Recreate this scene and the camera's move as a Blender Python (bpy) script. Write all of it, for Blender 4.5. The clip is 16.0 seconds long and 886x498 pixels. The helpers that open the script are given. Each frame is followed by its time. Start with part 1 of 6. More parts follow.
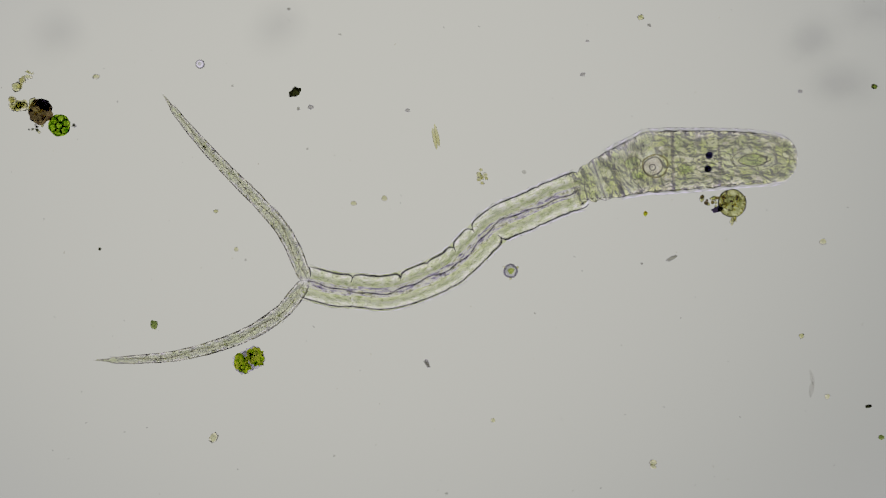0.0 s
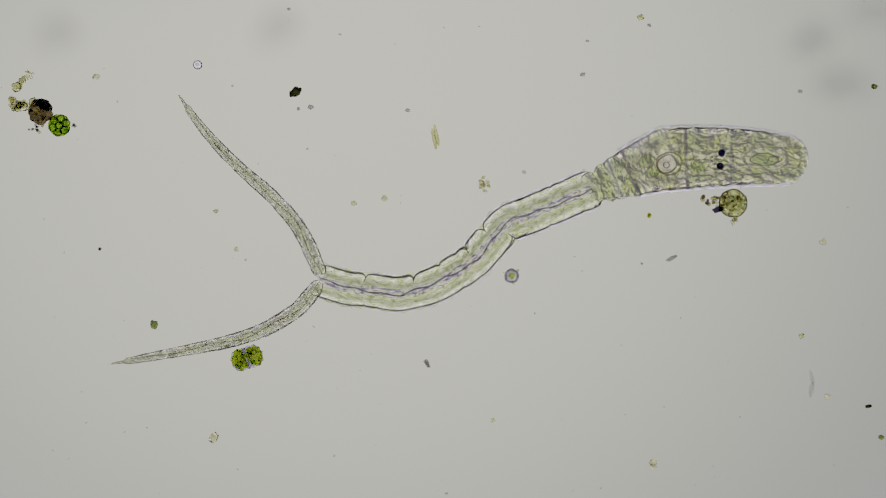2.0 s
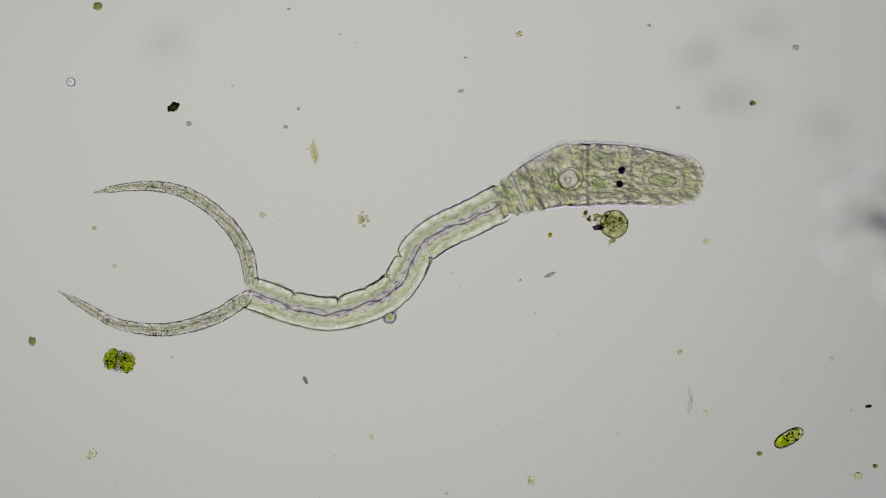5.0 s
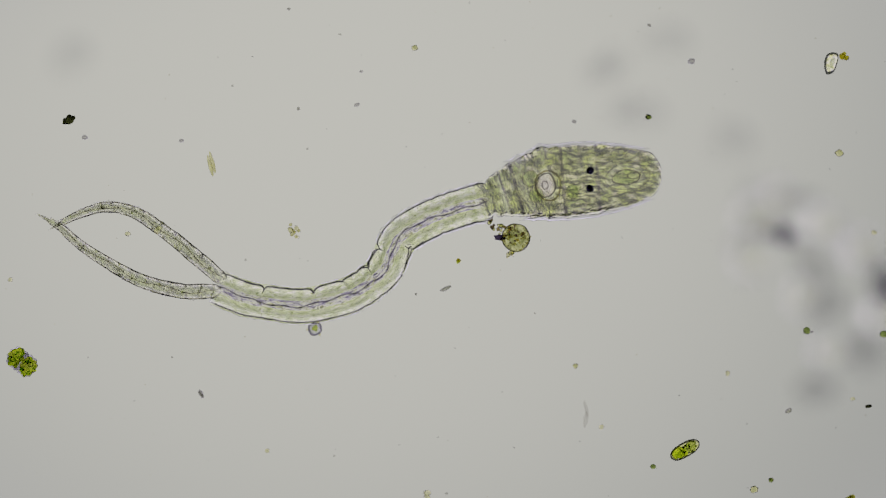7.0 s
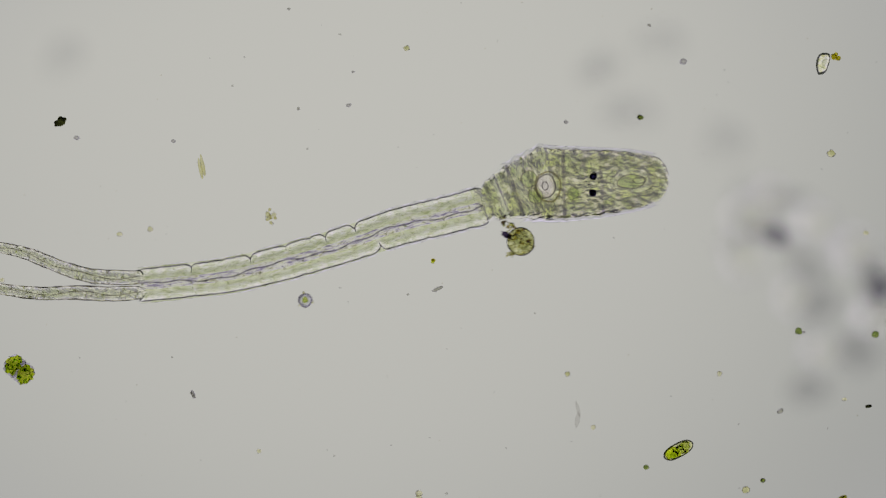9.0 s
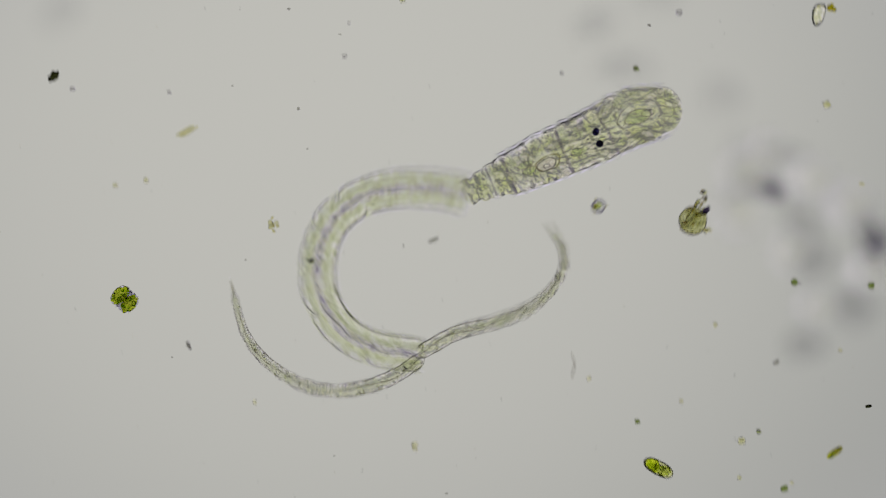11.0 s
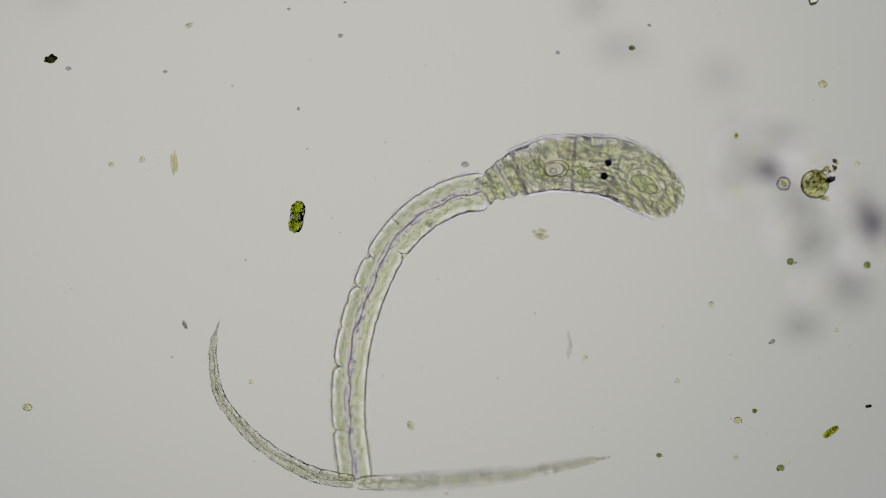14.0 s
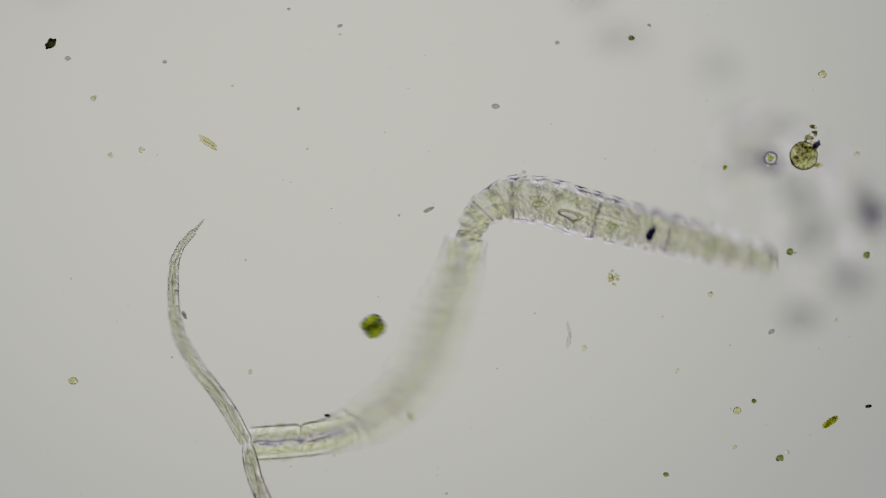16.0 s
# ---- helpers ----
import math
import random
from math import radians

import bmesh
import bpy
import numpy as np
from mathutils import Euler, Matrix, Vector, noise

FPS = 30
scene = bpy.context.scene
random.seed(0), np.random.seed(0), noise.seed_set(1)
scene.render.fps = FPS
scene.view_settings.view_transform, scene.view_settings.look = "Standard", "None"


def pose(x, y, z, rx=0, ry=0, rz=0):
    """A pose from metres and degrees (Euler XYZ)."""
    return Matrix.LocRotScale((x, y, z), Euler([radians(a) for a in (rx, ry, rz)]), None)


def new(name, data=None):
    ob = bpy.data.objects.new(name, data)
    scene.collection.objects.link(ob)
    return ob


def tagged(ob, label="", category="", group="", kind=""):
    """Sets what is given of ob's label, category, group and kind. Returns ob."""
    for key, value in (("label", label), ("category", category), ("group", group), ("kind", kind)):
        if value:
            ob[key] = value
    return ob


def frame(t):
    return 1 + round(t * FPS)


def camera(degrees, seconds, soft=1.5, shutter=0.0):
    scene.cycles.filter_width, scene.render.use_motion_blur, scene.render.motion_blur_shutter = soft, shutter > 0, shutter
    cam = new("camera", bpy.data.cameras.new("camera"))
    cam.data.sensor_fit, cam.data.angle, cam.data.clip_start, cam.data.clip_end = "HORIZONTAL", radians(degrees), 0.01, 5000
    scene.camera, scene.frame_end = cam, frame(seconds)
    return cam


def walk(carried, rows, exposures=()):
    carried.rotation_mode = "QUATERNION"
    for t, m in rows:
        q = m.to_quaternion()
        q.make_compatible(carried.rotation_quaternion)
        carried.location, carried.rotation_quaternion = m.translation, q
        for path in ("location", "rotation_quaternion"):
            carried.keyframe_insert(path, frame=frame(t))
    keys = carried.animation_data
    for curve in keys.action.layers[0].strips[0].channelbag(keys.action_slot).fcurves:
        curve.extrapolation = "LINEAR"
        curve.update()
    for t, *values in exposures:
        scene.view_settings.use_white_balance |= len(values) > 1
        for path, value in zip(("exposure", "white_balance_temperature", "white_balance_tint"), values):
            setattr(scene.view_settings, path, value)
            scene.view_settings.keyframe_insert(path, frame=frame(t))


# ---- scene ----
# A drop of pond water on a glass slide under a microscope. One metre here stands for one millimetre.
# U is one division of the eyepiece scale, 0.8 thousandths of a millimetre.
U = 0.0008
EYE_Z, FOCUS_Z = 10.03, 0.03

# Way of the slide under the objective: seconds, divisions to the right, divisions down.
STAGE = [(0.0, 0, 0), (3.0, 0, 0), (3.5, -2, -2), (3.7, -22, -1), (3.8, -39, 3), (3.9, -79, 9), (3.96, -162, 19), (4.0, -162, 19), (4.04, -162, 19), (4.1, -204, 25), (4.2, -212, 27), (4.5, -212.5, 27.5),
         (4.7, -213, 28.5)]
STAGE += [(6.5, -232, 34), (6.8, -282, 41), (6.9, -361, 48), (6.96, -401, 54), (7.0, -401, 54), (7.04, -401, 54), (7.2, -421, 56), (7.5, -425.5, 57), (8.0, -424.5, 57.5), (8.5, -418, 57), (8.7, -416, 56.5),
         (10.6, -413, 45), (10.8, -415, 26), (11.0, -423, -32), (11.1, -428, -58), (11.2, -430, -66), (11.5, -430, -68), (12.5, -430, -68), (13.0, -428.5, -68),
         (13.5, -430, -68.5), (15.0, -430, -68.5), (15.5, -430, -76), (16.0, -431, -86)]
TIMES = sorted({0.5 * i for i in range(33)} | {s[0] for s in STAGE} | {round(10.8 + 0.1 * i, 1) for i in range(53)} | {9.7, 10.2, 10.4})


def stage(t):
    """Shift of the slide at t, in divisions."""
    ts = [s[0] for s in STAGE]
    return float(np.interp(t, ts, [s[1] for s in STAGE])), float(np.interp(t, ts, [s[2] for s in STAGE]))


def place(t, x, y):
    """Slide position, in metres, of what the eyepiece scale shows at x, y at t seconds."""
    dx, dy = stage(t)
    return (x - dx - 784) * U, (441 - y + dy) * U


cam = camera(math.degrees(2 * math.atan(784 * U / (EYE_Z - FOCUS_Z))), 16.0, soft=1.14, shutter=0.8)
cam.data.dof.use_dof, cam.data.dof.focus_distance, cam.data.dof.aperture_fstop = True, EYE_Z - FOCUS_Z, 0.58


def over(t, z):
    dx, dy = stage(t)
    return pose(-dx * U, dy * U, z)


walk(cam, [(t, over(t, EYE_Z)) for t in TIMES])

# Dim room; the light comes from the condenser under the slide.
world = bpy.data.worlds.new("room")
scene.world = world
world.use_nodes = True
world.node_tree.nodes["Background"].inputs[0].default_value = (0.8, 0.85, 1.0, 1)
world.node_tree.nodes["Background"].inputs[1].default_value = 0.06


# ---- materials ----
def material(name):
    m = bpy.data.materials.new(name)
    m.use_nodes = True
    m.node_tree.nodes.clear()
    return m, m.node_tree.nodes, m.node_tree.links


def ramp_node(nodes, stops):
    r = nodes.new("ShaderNodeValToRGB")
    while len(r.color_ramp.elements) < len(stops):
        r.color_ramp.elements.new(0.5)
    for e, (p, c) in zip(r.color_ramp.elements, stops):
        e.position, e.color = p, (*c, 1)
    return r


def noise_node(nodes, links, coord, scale, detail=3.0, rough=0.6, distortion=0.0):
    n = nodes.new("ShaderNodeTexNoise")
    n.inputs["Scale"].default_value, n.inputs["Detail"].default_value = scale, detail
    n.inputs["Roughness"].default_value, n.inputs["Distortion"].default_value = rough, distortion
    links.new(coord, n.inputs["Vector"])
    return n


def jelly(name, stops, ior=1.04, grain=160.0, patch=30.0, bump=0.4, rest=False, patch_stops=None, stretch=(1.0, 1.0, 1.0), cells=0.0):
    """Clear living tissue: light is tinted by grains (or a mosaic of cells) and patches and bent at the skin."""
    m, nodes, links = material(name)
    if rest:
        src = nodes.new("ShaderNodeAttribute")
        src.attribute_name = "rest"
        coord = src.outputs["Vector"]
    else:
        coord = nodes.new("ShaderNodeTexCoord").outputs["Object"]
    squeeze = nodes.new("ShaderNodeVectorMath")
    squeeze.operation = "MULTIPLY"
    squeeze.inputs[1].default_value = stretch
    links.new(coord, squeeze.inputs[0])
    fine = noise_node(nodes, links, squeeze.outputs[0], grain, 3.0, 0.6, 0.4)
    fine_value = height = fine.outputs["Fac"]
    if cells:
        wobble = nodes.new("ShaderNodeVectorMath")
        wobble.operation = "MULTIPLY_ADD"
        wobble.inputs[1].default_value = (0.9 / cells,) * 3
        links.new(fine.outputs["Color"], wobble.inputs[0])
        links.new(squeeze.outputs[0], wobble.inputs[2])
        mosaic = nodes.new("ShaderNodeTexVoronoi")
        mosaic.inputs["Scale"].default_value = cells
        links.new(wobble.outputs[0], mosaic.inputs["Vector"])
        mean = nodes.new("ShaderNodeMix")
        mean.inputs["Factor"].default_value = 0.6
        links.new(fine.outputs["Fac"], mean.inputs["A"])
        links.new(mosaic.outputs["Color"], mean.inputs["B"])
        fine_value = mean.outputs["Result"]
        height = mosaic.outputs["Distance"]
    wide = noise_node(nodes, links, coord, patch, 3.0, 0.6, 0.6)
    tint = ramp_node(nodes, stops)
    links.new(fine_value, tint.inputs["Fac"])
    stain = ramp_node(nodes, patch_stops or [(0.3, (0.86, 0.86, 0.84)), (0.65, (1, 1, 1))])
    links.new(wide.outputs["Fac"], stain.inputs["Fac"])
    mul = nodes.new("ShaderNodeMix")
    mul.data_type, mul.blend_type = "RGBA", "MULTIPLY"
    mul.inputs["Factor"].default_value = 1.0
    links.new(tint.outputs["Color"], mul.inputs["A"])
    links.new(stain.outputs["Color"], mul.inputs["B"])
    bp = nodes.new("ShaderNodeBump")
    bp.inputs["Strength"].default_value, bp.inputs["Distance"].default_value = bump, 0.004
    links.new(height, bp.inputs["Height"])
    sh = nodes.new("ShaderNodeBsdfRefraction")
    sh.inputs["IOR"].default_value, sh.inputs["Roughness"].default_value = ior, 0.0
    colour = mul.outputs["Result"]
    if rest:
        # Sleeves thin out towards their ends, where they run under their neighbours.
        thin = nodes.new("ShaderNodeAttribute")
        thin.attribute_name = "thickness"
        fade = nodes.new("ShaderNodeMix")
        fade.data_type = "RGBA"
        fade.inputs["A"].default_value = (1, 1, 1, 1)
        links.new(thin.outputs["Fac"], fade.inputs["Factor"])
        links.new(colour, fade.inputs["B"])
        colour = fade.outputs["Result"]
        bend = nodes.new("ShaderNodeMath")
        bend.operation = "MULTIPLY_ADD"
        bend.inputs[1].default_value, bend.inputs[2].default_value = ior - 1, 1.0
        links.new(thin.outputs["Fac"], bend.inputs[0])
        links.new(bend.outputs[0], sh.inputs["IOR"])
    links.new(colour, sh.inputs["Color"])
    links.new(bp.outputs["Normal"], sh.inputs["Normal"])
    out = nodes.new("ShaderNodeOutputMaterial")
    links.new(sh.outputs[0], out.inputs["Surface"])
    return m


def solid(name, dark, light, scale=120.0, rough=0.7):
    """Opaque grit, mottled."""
    m, nodes, links = material(name)
    coord = nodes.new("ShaderNodeTexCoord").outputs["Object"]
    n = noise_node(nodes, links, coord, scale)
    r = ramp_node(nodes, [(0.35, dark), (0.65, light)])
    links.new(n.outputs["Fac"], r.inputs["Fac"])
    b = nodes.new("ShaderNodeBsdfPrincipled")
    b.inputs["Roughness"].default_value = rough
    links.new(r.outputs["Color"], b.inputs["Base Color"])
    bp = nodes.new("ShaderNodeBump")
    bp.inputs["Strength"].default_value, bp.inputs["Distance"].default_value = 0.5, 0.002
    links.new(n.outputs["Fac"], bp.inputs["Height"])
    links.new(bp.outputs["Normal"], b.inputs["Normal"])
    out = nodes.new("ShaderNodeOutputMaterial")
    links.new(b.outputs[0], out.inputs["Surface"])
    return m


LENS = 28.0


def lamp_glow():
    """Lit aperture of the condenser: a field brightest a little off its middle, its fall-off giving the view's
    vignette, inside a brighter violet outer zone added for bright fringes.
    """
    m, nodes, links = material("condenser_glow")
    coord = nodes.new("ShaderNodeTexCoord").outputs["Object"]

    def radial(middle, stops, coord=coord):
        """Ramp over the distance from middle, in metres."""
        length = nodes.new("ShaderNodeVectorMath")
        length.operation = "DISTANCE"
        length.inputs[1].default_value = middle
        links.new(coord, length.inputs[0])
        scale = nodes.new("ShaderNodeMath")
        scale.operation, scale.inputs[1].default_value = "DIVIDE", LENS
        links.new(length.outputs["Value"], scale.inputs[0])
        r = ramp_node(nodes, [(d / LENS, c) for d, c in stops])
        links.new(scale.outputs[0], r.inputs["Fac"])
        return r.outputs["Color"]

    field = radial((-0.8, 1.3, 0), [(0.0, (0.478, 0.470, 0.438)), (2.0, (0.459, 0.452, 0.423)), (3.2, (0.422, 0.417, 0.393)), (4.32, (0.354, 0.354, 0.337)), (5.12, (0.31, 0.31, 0.30))])
    # Outer zone: never seen directly, added so that bent rays show bright fringes.
    zone = radial((0, 0, 0), [(0.0, (0.36, 0.355, 0.345)), (4.2, (0.36, 0.355, 0.36)), (5.0, (0.45, 0.44, 0.46)), (6.4, (0.53, 0.51, 0.57)), (9.0, (0.60, 0.565, 0.67)), (17.0, (0.55, 0.52, 0.62)), (20.5, (0.12, 0.11, 0.15)), (28.0, (0.04, 0.04, 0.05))])
    oblong = nodes.new("ShaderNodeVectorMath")
    oblong.operation, oblong.inputs[1].default_value = "MULTIPLY", (0.58, 1.0, 1.0)
    links.new(coord, oblong.inputs[0])
    edge = radial((0, 0, 0), [(2.6, (0, 0, 0)), (3.3, (1, 1, 1))], oblong.outputs[0])
    mix = nodes.new("ShaderNodeMix")
    mix.data_type = "RGBA"
    links.new(edge, mix.inputs["Factor"])
    links.new(field, mix.inputs["A"])
    links.new(zone, mix.inputs["B"])
    e = nodes.new("ShaderNodeEmission")
    e.inputs["Strength"].default_value = 1.1
    links.new(mix.outputs["Result"], e.inputs["Color"])
    out = nodes.new("ShaderNodeOutputMaterial")
    links.new(e.outputs[0], out.inputs["Surface"])
    return m


def clear_glass():
    m, nodes, links = material("slide_glass")
    sh = nodes.new("ShaderNodeBsdfTransparent")
    sh.inputs["Color"].default_value = (0.997, 1.0, 0.997, 1)
    out = nodes.new("ShaderNodeOutputMaterial")
    links.new(sh.outputs[0], out.inputs["Surface"])
    return m


def dye(name, stops, grain=0.0, stretch=(1.0, 1.0, 1.0), domes=False):
    """Clear matter that only tints the light: one tint a granule, or mottled where grain is given."""
    m, nodes, links = material(name)
    if domes:
        # Granules are crossed by the light once only.
        stops = [(at, tuple(v * v for v in c)) for at, c in stops]
    tint = ramp_node(nodes, stops)
    tinted = tint.outputs["Color"]
    if grain:
        src = nodes.new("ShaderNodeAttribute")
        src.attribute_name = "rest"
        squeeze = nodes.new("ShaderNodeVectorMath")
        squeeze.operation = "MULTIPLY"
        squeeze.inputs[1].default_value = stretch
        links.new(src.outputs["Vector"], squeeze.inputs[0])
        n = noise_node(nodes, links, squeeze.outputs[0], grain, 3.0, 0.6, 0.5)
        links.new(n.outputs["Fac"], tint.inputs["Fac"])
        # Bands thin out at their ends.
        thin = nodes.new("ShaderNodeAttribute")
        thin.attribute_name = "thickness"
        fade = nodes.new("ShaderNodeMix")
        fade.data_type = "RGBA"
        fade.inputs["A"].default_value = (1, 1, 1, 1)
        links.new(thin.outputs["Fac"], fade.inputs["Factor"])
        links.new(tint.outputs["Color"], fade.inputs["B"])
        tinted = fade.outputs["Result"]
    else:
        tint.color_ramp.interpolation = "CONSTANT"
        geo = nodes.new("ShaderNodeNewGeometry")
        links.new(geo.outputs["Random Per Island"], tint.inputs["Fac"])
    sh = nodes.new("ShaderNodeBsdfTransparent")
    links.new(tinted, sh.inputs["Color"])
    out = nodes.new("ShaderNodeOutputMaterial")
    links.new(sh.outputs[0], out.inputs["Surface"])
    return m


def tissue(name, ior=None, tone=1.0, fold=0.10, front=165.0, cell=0.055):
    """Wrinkled, grainy skin of the larva: folds run across it behind front divisions from its start and lengthwise
    before it, with yellowish crests and violet-grey creases painted as light and shade, and a mosaic of olive and pale
    cells. With no ior it only tints the light."""
    m, nodes, links = material(name)
    src = nodes.new("ShaderNodeAttribute")
    src.attribute_name = "rest"

    def vector(op, a, b, c=None):
        n = nodes.new("ShaderNodeVectorMath")
        n.operation = op
        for k, v in enumerate((a, b, c)[:3 if c is not None else 2]):
            if isinstance(v, tuple):
                n.inputs[k].default_value = v
            else:
                links.new(v, n.inputs[k])
        return n.outputs[0]

    def value(op, a, b):
        n = nodes.new("ShaderNodeMath")
        n.operation = op
        for k, v in enumerate((a, b)):
            if isinstance(v, float):
                n.inputs[k].default_value = v
            else:
                links.new(v, n.inputs[k])
        return n.outputs[0]

    def mixed(kind, factor, a, b):
        n = nodes.new("ShaderNodeMix")
        n.data_type, n.blend_type = "RGBA", kind
        for key, v in (("Factor", factor), ("A", a), ("B", b)):
            if isinstance(v, (float, tuple)):
                n.inputs[key].default_value = v
            else:
                links.new(v, n.inputs[key])
        return n.outputs["Result"]

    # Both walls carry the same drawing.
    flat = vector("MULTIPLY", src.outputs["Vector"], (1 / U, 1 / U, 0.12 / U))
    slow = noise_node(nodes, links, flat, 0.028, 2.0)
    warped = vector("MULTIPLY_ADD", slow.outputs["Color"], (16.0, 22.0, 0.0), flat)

    # Offset noise difference paints a lit and a dark side on each fold.
    def relief_shade(stretch, scale, step):
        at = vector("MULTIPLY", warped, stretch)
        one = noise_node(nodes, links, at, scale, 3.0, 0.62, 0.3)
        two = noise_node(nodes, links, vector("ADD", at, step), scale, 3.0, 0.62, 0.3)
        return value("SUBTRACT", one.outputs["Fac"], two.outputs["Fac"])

    across = relief_shade((1.15, 0.60, 1.0), fold * 0.86, (3.0, 1.4, 0.0))
    lengthwise = relief_shade((0.70, 1.15, 1.0), fold * 0.86, (1.4, 3.0, 0.0))
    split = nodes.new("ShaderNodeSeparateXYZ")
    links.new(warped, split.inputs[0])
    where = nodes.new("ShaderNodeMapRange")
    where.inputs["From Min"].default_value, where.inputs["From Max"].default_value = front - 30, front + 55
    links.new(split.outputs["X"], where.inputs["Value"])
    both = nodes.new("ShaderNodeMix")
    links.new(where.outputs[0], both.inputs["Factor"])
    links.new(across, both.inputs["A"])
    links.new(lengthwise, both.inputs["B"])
    shade_level = value("MULTIPLY_ADD", both.outputs["Result"], 4.5)
    shade_level.node.inputs[2].default_value = 0.5
    shade_tint = ramp_node(nodes, [(0.12, (0.0, 0.0, 0.02)), (0.32, (0.13, 0.11, 0.09)), (0.41, (0.66, 0.70, 0.36)), (0.53, (0.93, 0.97, 0.58)), (0.66, (1, 1, 0.97))])
    links.new(shade_level, shade_tint.inputs["Fac"])
    cells = nodes.new("ShaderNodeTexVoronoi")
    cells.inputs["Scale"].default_value = cell
    links.new(warped, cells.inputs["Vector"])
    hue = ramp_node(nodes, [(0.15, (0.92, 0.98, 0.46)), (0.35, (1, 1, 0.94)), (0.55, (0.95, 0.90, 0.96)), (0.8, (0.84, 0.88, 0.58))])
    hue_in = nodes.new("ShaderNodeSeparateColor")
    links.new(cells.outputs["Color"], hue_in.inputs[0])
    links.new(hue_in.outputs[0], hue.inputs["Fac"])
    walls = nodes.new("ShaderNodeTexVoronoi")
    walls.feature = "DISTANCE_TO_EDGE"
    walls.inputs["Scale"].default_value = cell
    links.new(warped, walls.inputs["Vector"])
    line = ramp_node(nodes, [(0.0, (0.50, 0.48, 0.48)), (0.05, (0.80, 0.81, 0.74)), (0.10, (1, 1, 1))])
    links.new(walls.outputs["Distance"], line.inputs["Fac"])
    stain = noise_node(nodes, links, flat, 0.036, 4.0, 0.65, 0.8)
    stained = ramp_node(nodes, [(0.32, (0.72, 0.80, 0.44)), (0.45, (0.95, 0.96, 0.84)), (0.56, (1.0, 0.97, 1.0))])
    links.new(stain.outputs["Fac"], stained.inputs["Fac"])
    colour = mixed("MULTIPLY", 1.0, line.outputs["Color"], mixed("MULTIPLY", 1.0, shade_tint.outputs["Color"], mixed("MULTIPLY", 1.0, hue.outputs["Color"], stained.outputs["Color"])))
    colour = mixed("MIX", 1.0 - tone, colour, (1.0, 1.0, 1.0, 1.0)) if tone < 1 else colour
    thin = nodes.new("ShaderNodeAttribute")
    thin.attribute_name = "thickness"
    colour = mixed("MIX", thin.outputs["Fac"], (1.0, 1.0, 1.0, 1.0), colour)
    out = nodes.new("ShaderNodeOutputMaterial")
    if ior is None:
        sh = nodes.new("ShaderNodeBsdfTransparent")
    else:
        sh = nodes.new("ShaderNodeBsdfRefraction")
        sh.inputs["Roughness"].default_value = 0.0
        bend = value("MULTIPLY_ADD", thin.outputs["Fac"], ior - 1)
        bend.node.inputs[2].default_value = 1.0
        links.new(bend, sh.inputs["IOR"])
    links.new(colour, sh.inputs["Color"])
    links.new(sh.outputs[0], out.inputs["Surface"])
    return m


M_GLASS = clear_glass()
M_GLOW = lamp_glow()
M_METAL = solid("black_metal", (0.02, 0.02, 0.02), (0.04, 0.04, 0.04), 5.0)
M_STEM = jelly("tail_skin", [(0.36, (0.965, 0.97, 0.94)), (0.48, (0.99, 0.995, 0.97)), (0.60, (1, 1, 0.99))], 1.086, 120, 40, 0.3, True, [(0.3, (0.975, 0.98, 0.96)), (0.65, (1, 1, 1))])
M_MUSCLE = dye("tail_muscle", [(0.34, (0.80, 0.84, 0.63)), (0.43, (0.91, 0.94, 0.79)), (0.54, (0.97, 0.985, 0.88)), (0.64, (1, 1, 0.96))], 260, (0.35, 1.0, 0.1))
M_SHEATH = jelly("halo_coat", [(0.3, (0.995, 0.985, 1.0)), (0.6, (1, 0.995, 1))], 1.028, 60, 40, 0.0, True, [(0.3, (1, 1, 1)), (0.6, (1, 1, 1))])
M_CORE_DARK = dye("core_granules", [(0.0, (0.56, 0.53, 0.70)), (0.35, (0.76, 0.75, 0.82)), (0.65, (0.62, 0.64, 0.54)), (0.85, (0.46, 0.43, 0.54))], domes=True)
M_FORK = jelly("fork_skin", [(0.36, (0.95, 0.955, 0.90)), (0.46, (0.985, 0.99, 0.95)), (0.58, (1, 1, 0.98))], 1.12, 110, 45, 0.4, True, [(0.3, (0.93, 0.94, 0.88)), (0.65, (1, 1, 1))])
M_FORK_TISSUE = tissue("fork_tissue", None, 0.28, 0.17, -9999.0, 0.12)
M_FORK_BITS = dye("fork_granules", [(0.0, (0.80, 0.83, 0.62)), (0.4, (0.88, 0.85, 0.92)), (0.75, (0.70, 0.72, 0.58))], domes=True)
BODY_TINTS = [(0.36, (0.925, 0.935, 0.85)), (0.48, (0.965, 0.97, 0.92)), (0.60, (0.99, 0.99, 0.96))]
M_BODY = jelly("body_skin", BODY_TINTS, 1.042, 120, 30, 0.3, True, [(0.3, (0.96, 0.97, 0.90)), (0.65, (1, 1, 1))])
M_SNOUT = jelly("snout_skin", BODY_TINTS, 1.085, 120, 30, 0.3, True, [(0.3, (0.96, 0.97, 0.90)), (0.65, (1, 1, 1))])
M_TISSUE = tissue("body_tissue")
M_BODY_BITS = dye("body_granules", [(0.0, (0.875, 0.89, 0.74)), (0.26, (0.925, 0.95, 0.75)), (0.48, (0.90, 0.875, 0.935)), (0.75, (0.82, 0.83, 0.75)), (0.95, (0.68, 0.67, 0.71))], domes=True)
M_BEAD = jelly("refracting_granule", [(0.35, (0.96, 0.97, 0.88)), (0.6, (1, 1, 0.97))], 1.12, 60, 40, 0.1)
M_MOTE = dye("motes", [(0.0, (0.90, 0.90, 0.90)), (0.4, (0.94, 0.93, 0.90)), (0.8, (0.84, 0.84, 0.84))])
